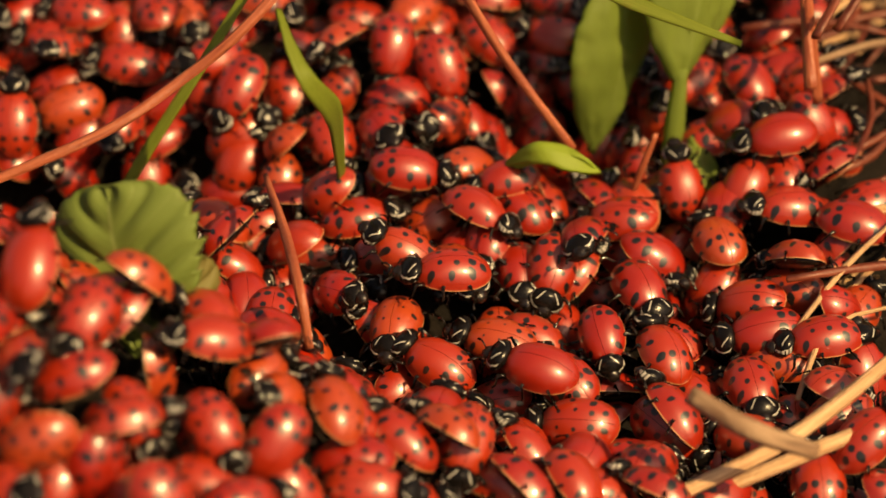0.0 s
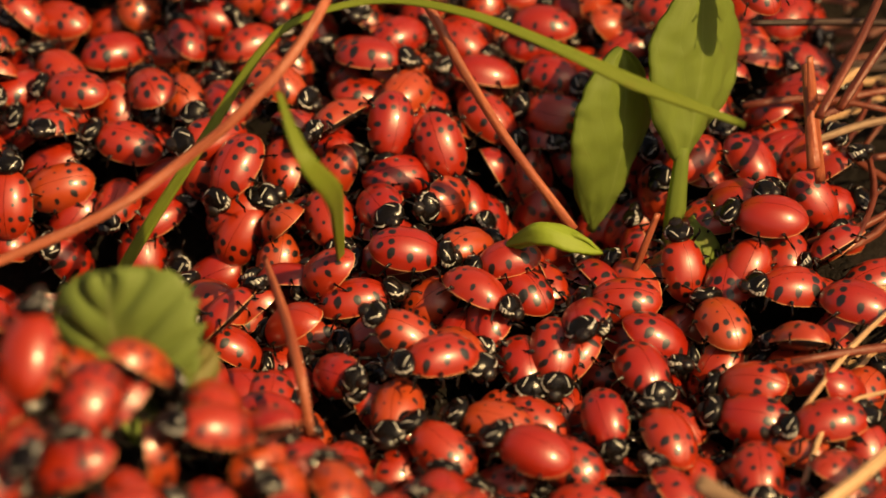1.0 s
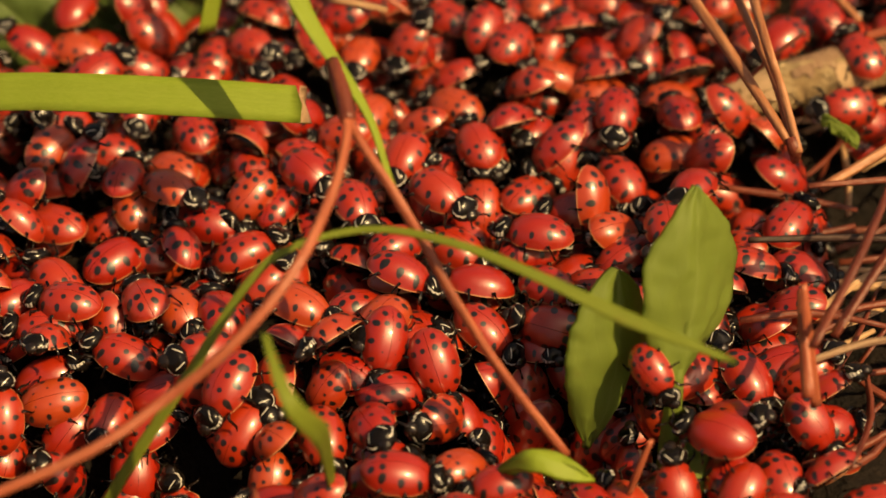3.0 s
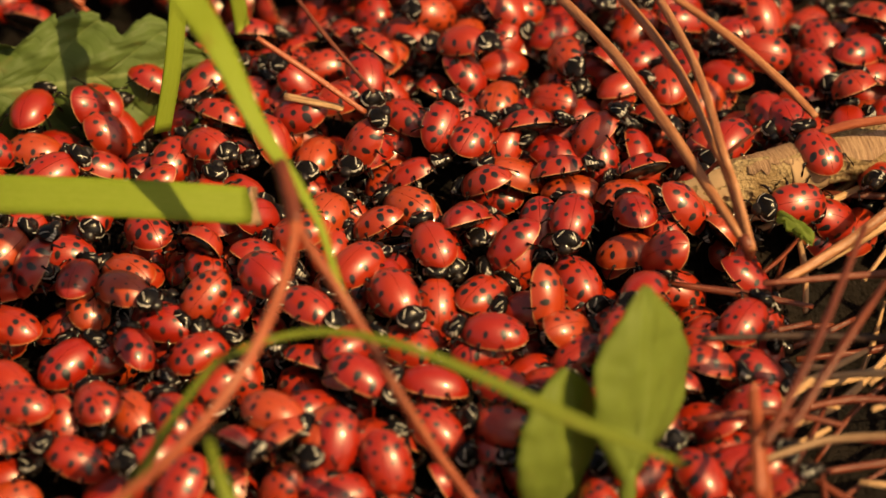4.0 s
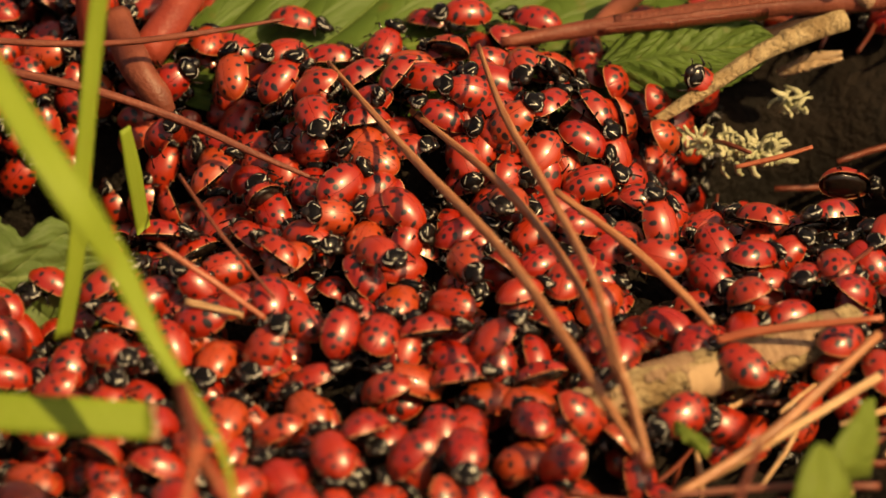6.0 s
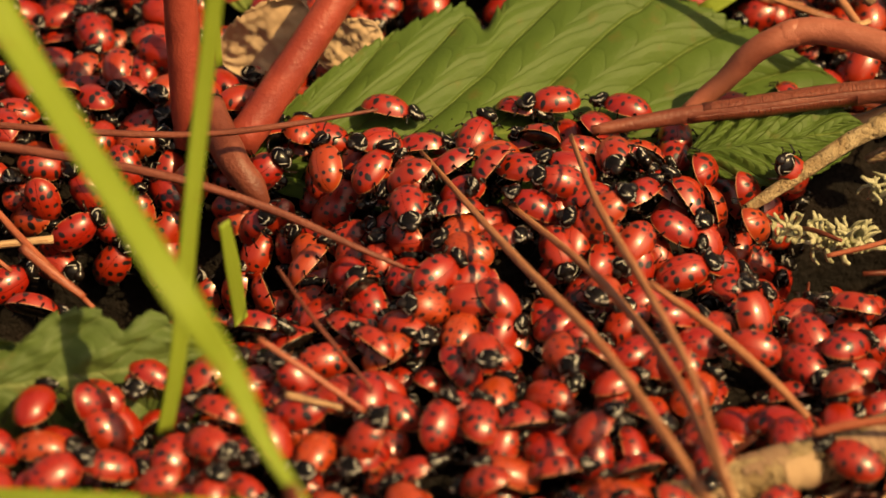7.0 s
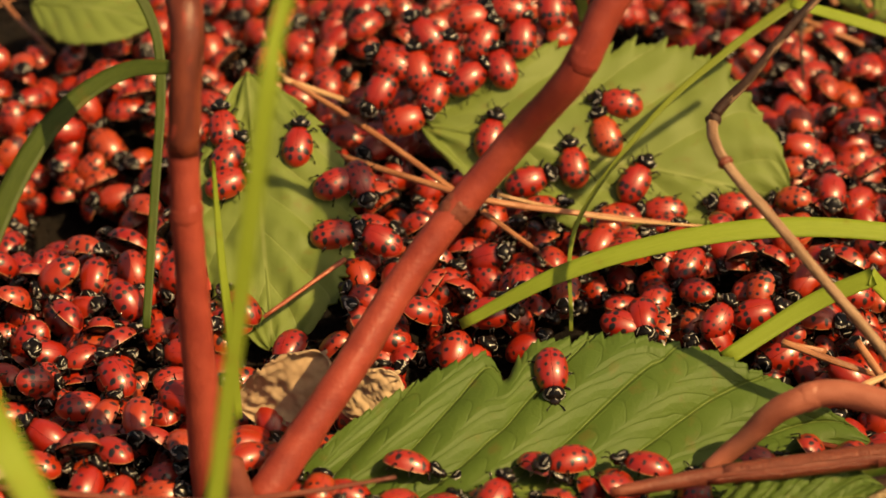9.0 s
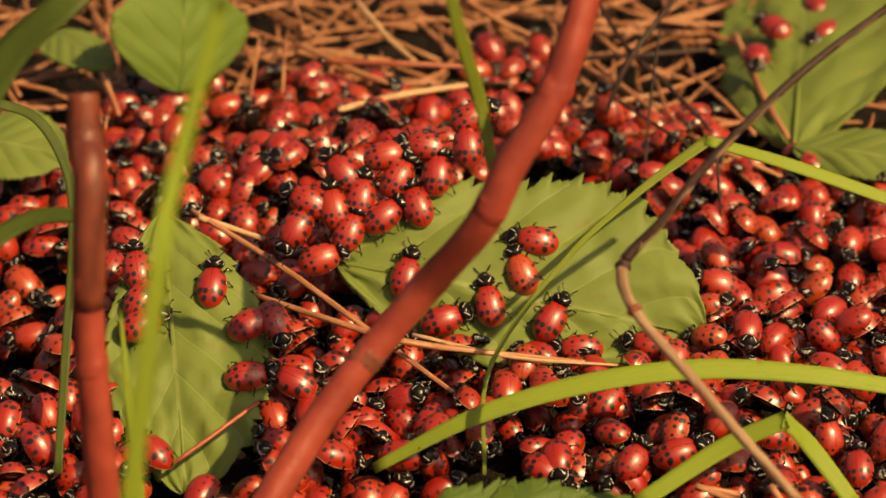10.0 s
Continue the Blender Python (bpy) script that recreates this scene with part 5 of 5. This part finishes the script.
toothed((0.0396, 0.0497, 0.0035), (0.0417, 0.0450, 0.0045), (.0012, .0011), (0.4, -0.3, 1), "small bright green torn scrap of leaf in the hollow", 3, 4, 0.0, 0.1, 0.3, 0.4, 0.5, 0.45, 0.1, HERB, lobes=3)


def lichen(base, spread, count, label):
    """A tuft of pale forked lichen; every branch is a part."""
    rng = random.Random(17 + count)
    e = tagged(new("lichen"), label, "lichen", "lichen tufts")
    base = Vector(base)
    for k in range(count):
        p = base + Vector((rng.uniform(-spread, spread), rng.uniform(-spread, spread) * 0.5, 0))
        d = Vector((rng.gauss(0, 0.8), rng.gauss(0, 0.6), rng.uniform(0.6, 1.6))).normalized()
        line = [p]
        for fork in range(4):
            line.append(line[-1] + d * rng.uniform(0.0005, 0.0012))
            d = (d + Vector((rng.gauss(0, 0.8), rng.gauss(0, 0.6), rng.gauss(0, 0.5)))).normalized()
        part("branch", tube_mesh("branch", line, [.00032, .00028, .00034, .00018], LICHEN, 6, 2, 0.5, 0.6, k * 0.9), e)
    return e


lichen((0.0517, 0.0985, -0.0060), .0027, 56, "pale yellow-green branching lichen tuft in the hollow")
lichen((0.0563, 0.1038, -0.0040), 0.0010, 12, "small pale yellow-green lichen tuft")
lichen((0.0470, 0.0983, -0.0050), 0.0012, 14, "small pale branching lichen tuft")


def litter(lo, hi, material, label):
    """Loose needles and bits past the swarm, too many to count; lo, hi: the zones to fill."""
    rng = random.Random(21)
    V, F, L = [], [], []
    for k in range(1500):
        zone = rng.random()
        if not lo <= zone < hi:
            continue
        if zone < 0.84:
            x, y = rng.uniform(-0.08, 0.12), rng.uniform(0.205, 0.34)
            if not bare(x, y):
                continue
        elif zone < 0.97:
            x, y = rng.uniform(0.036, 0.075), rng.uniform(-0.02, 0.06)
        else:
            x, y = rng.uniform(0.045, 0.09), rng.uniform(0.075, 0.12)
        a, long = rng.uniform(0, math.pi), rng.uniform(0.006, 0.030)
        if zone > 0.84:
            a, long = rng.gauss(0.7, 0.5), rng.uniform(0.005, 0.016)
        d = Vector((math.cos(a), math.sin(a), rng.gauss(0, 0.10)))
        c = Vector((x, y, surface(x, y) - 0.0035 + rng.uniform(0, 0.005)))
        bend = Vector((-d.y, d.x, 0.2)) * rng.gauss(0, 0.08) * long
        me = tube_mesh("tmp", [c - d * long / 2, c + bend, c + d * long / 2], [0.00028, 0.00037, 0.00020], material, 5, 3, 0.05, 0.6, k * 0.77)
        o = len(V)
        V += [v.co.copy() for v in me.vertices]
        F += [tuple(o + i for i in p.vertices) for p in me.polygons]
        L += [tuple(q.vector) for q in me.attributes["lf"].data]
        bpy.data.meshes.remove(me)
    ob = new("needle_litter", to_mesh("needle_litter", V, F, [material], L, key="lf"))
    tagged(ob, label, "pine needles", "", "stuff")


litter(0.0, 0.84, NEEDLE, "loose litter of dry orange pine needles on the soil")
litter(0.84, 0.91, STRAW, "loose litter of pale dry straw bits")
litter(0.91, 1.0, DARK_NEEDLE, "loose litter of dark red-brown needles")


def dense(x, y):
    """Share of places that a beetle takes."""
    d = 1.0
    for cx, cy, rx, ry in ((-0.0165, 0.0150, 0.009, 0.0045), (0.0170, 0.0205, 0.005, 0.005), (-0.021, 0.0960, 0.020, 0.0130), (0.0555, 0.0960, 0.0085, 0.0075), (-0.0342, 0.1651, 0.012, 0.012)):
        d -= 0.9 * bump_at(x, y, cx, cy, rx, ry)
    if x > 0.038 and y < 0.055:
        d -= 0.75
    return d


def tip_over(rng, spread):
    """A random tilt that never turns a beetle on its back."""
    return max(-48.0, min(48.0, rng.gauss(0, spread)))


def swarm():
    rng = random.Random(5)
    spots = []
    grid = {}

    def discs(x, y, heading):
        """A beetle's footprint: two discs, fore and aft."""
        g, c, d = grown(y), math.cos(radians(heading)), math.sin(radians(heading))
        return [(x + k * g * c, y + k * g * d) for k in (-0.0010, 0.0018)]

    def free(x, y, z, heading, r):
        for px, py in discs(x, y, heading):
            gx, gy = int(px // 0.006), int(py // 0.006)
            for i in range(gx - 1, gx + 2):
                for j in range(gy - 1, gy + 2):
                    for a, b, c in grid.get((i, j), ()):
                        if (a - px) ** 2 + (b - py) ** 2 + (1.5 * (c - z)) ** 2 < r * r:
                            return False
        return True

    def take(x, y, z, heading):
        for px, py in discs(x, y, heading):
            grid.setdefault((int(px // 0.006), int(py // 0.006)), []).append((px, py, z))

    for x, y, z, heading in TAKEN:
        take(x, y, z, heading)
    for low, r, tries in ((0.0, 0.00245, 46000), (0.0015, 0.0025, 16000), (-0.0018, 0.0025, 26000)):
        for _ in range(tries):
            x, y, heading = rng.uniform(-0.062, 0.085), rng.uniform(-0.085, 0.245), rng.uniform(0, 360)
            reach = 0.045 + 0.16 * max(y + 0.06, 0)
            if abs(x - 0.012) > reach or bare(x, y) or dense(x, y) < 0.38 or rng.random() > dense(x, y):
                continue
            z = surface(x, y) + low - 0.0022 + rng.uniform(-0.0012, 0.0014)
            if free(x, y, z, heading, r * grown(y)):
                take(x, y, z, heading)
                spots.append((x, y, z, low, heading))
    near, rest = [], []
    for s in spots:
        (near if s[3] >= 0.0 and rng.random() < 0.21 and abs(s[0] - 0.014) < 0.032 and -0.02 < s[1] < 0.2 else rest).append(s)
    for x, y, z, low, heading in near:
        ob = ladybug(x, y, z, heading, rng.choice((0, 0, 1, 1, 2, 3, 4, 4, 5)), tip_over(rng, 26), tip_over(rng, 30), keep=False)
        if rng.random() < 0.75:
            CRAWLERS.append((ob, x, y, z, heading))
    pieces = bug_pieces(False)
    tv = np.concatenate([np.array(g[0]) for _, _, g in pieces])
    tf, ts, off = [], [], 0
    for _, slot, (v, f) in pieces:
        tf += [tuple(off + i for i in q) for q in f]
        ts += [slot] * len(f)
        off += len(v)
    V, LP, R, F, S = [], [], [], [], []
    for k, (x, y, z, low, heading) in enumerate(rest):
        m = np.array(bug_pose(x, y, z, heading, tip_over(rng, 30), tip_over(rng, 34)))
        size = MM * grown(y) * rng.uniform(0.88, 1.06)
        V.append(tv * size @ m[:3, :3].T + m[:3, 3])
        LP.append(tv)
        R.append(np.tile((rng.random(), rng.random() ** 0.8, rng.random()), (len(tv), 1)))
        o = k * len(tv)
        F += [tuple(o + i for i in q) for q in tf]
        S += ts
    me = to_mesh("ladybug_swarm", np.concatenate(V), F, BUG_SLOTS, np.concatenate(LP), np.concatenate(R), S)
    tagged(new("ladybug_swarm", me), "dense heap of glossy red ladybugs with black spots", "ladybugs", "", "stuff")


swarm()


def motions():
    """Beetles that crawl over the heap."""
    rng = random.Random(11)
    for ob, x, y, z, heading in CRAWLERS:
        speed, turn = rng.uniform(0.0005, 0.0020), rng.uniform(-22, 22)
        lift = z - surface(x, y)
        tilt, lean = rng.gauss(0, 8), rng.gauss(0, 8)
        rows = []
        for k in range(9):
            t = 1.25 * k
            rows.append((t, bug_pose(x, y, surface(x, y) + lift + 0.0007, heading, tilt, lean)))
            go = speed * (0.4 + rng.random())
            ahead = x + go * math.cos(radians(heading)), y + go * math.sin(radians(heading))
            if bare(*ahead):
                heading += 45
            else:
                x, y = ahead
                heading += turn + rng.gauss(0, 10)
        walk(ob, rows)
    for n, (ob, x, y, z, heading, tilt, lean) in enumerate(HEROES):
        if n % 4 == 3 or ob in (stick_bug, leaf_bug, herb_bug):
            continue
        rows, off = [], 0.0
        for k in range(6):
            off += rng.gauss(0, 9)
            go = rng.uniform(-0.0004, 0.0007)
            x, y = x + go * math.cos(radians(heading)), y + go * math.sin(radians(heading))
            rows.append((2.0 * k, bug_pose(x, y, z, heading + off, tilt + rng.gauss(0, 4), lean + rng.gauss(0, 4))))
        walk(ob, rows)
    walk(leaf_bug, [(0.0, bug_pose(*LEAF_TOP, 250, 40)), (7.4, bug_pose(*LEAF_TOP, 250, 40)), (8.2, bug_pose(*LEAF_EDGE, 260, 20)), (8.5, bug_pose(*LEAF_RIM, 265, 12, 0, (0, -0.35, 1))), (9.0, bug_pose(*LEAF_MID, 275, 8, 0, (0, -0.35, 1))), (9.5, bug_pose(*LEAF_LOW, 268, 8, 0, (0, -0.35, 1))), (10.0, bug_pose(*LEAF_END, 262, 8, 0, (0, -0.35, 1)))])
    walk(herb_bug, [(0.0, bug_pose(*HERB_TOP, 100, -40)), (1.6, bug_pose(*HERB_TOP, 150, 10)), (2.5, bug_pose(*HERB_MID, 260, 50)), (3.3, bug_pose(*HERB_LOW, 270, 55)), (10.0, bug_pose(*HERB_LOW, 300, 30))])
    walk(stick_bug, [(0.0, bug_pose(*STICK_AT, 112, 5)), (5.2, bug_pose(*STICK_AT, 112, 5)), (6.5, bug_pose(*STICK_TO, 140, 5)), (10.0, bug_pose(*STICK_TO, 150, 5))])


LEAF_TOP, LEAF_EDGE, LEAF_RIM = (0.0229, 0.1300, 0.0040), (0.0239, 0.1285, 0.0056), (0.0231, 0.1277, 0.0050)
LEAF_MID, LEAF_LOW, LEAF_END = (0.0221, 0.1240, 0.0037), (0.0231, 0.1218, 0.0032), (0.0238, 0.1191, 0.0028)
HERB_TOP, HERB_MID, HERB_LOW = (0.0306, 0.0233, 0.0160), (0.0250, 0.0213, 0.0138), (0.0241, 0.0196, 0.0010)
STICK_AT, STICK_TO = (0.0439, 0.0599, 0.0010), (0.0475, 0.0589, 0.0010)
motions()
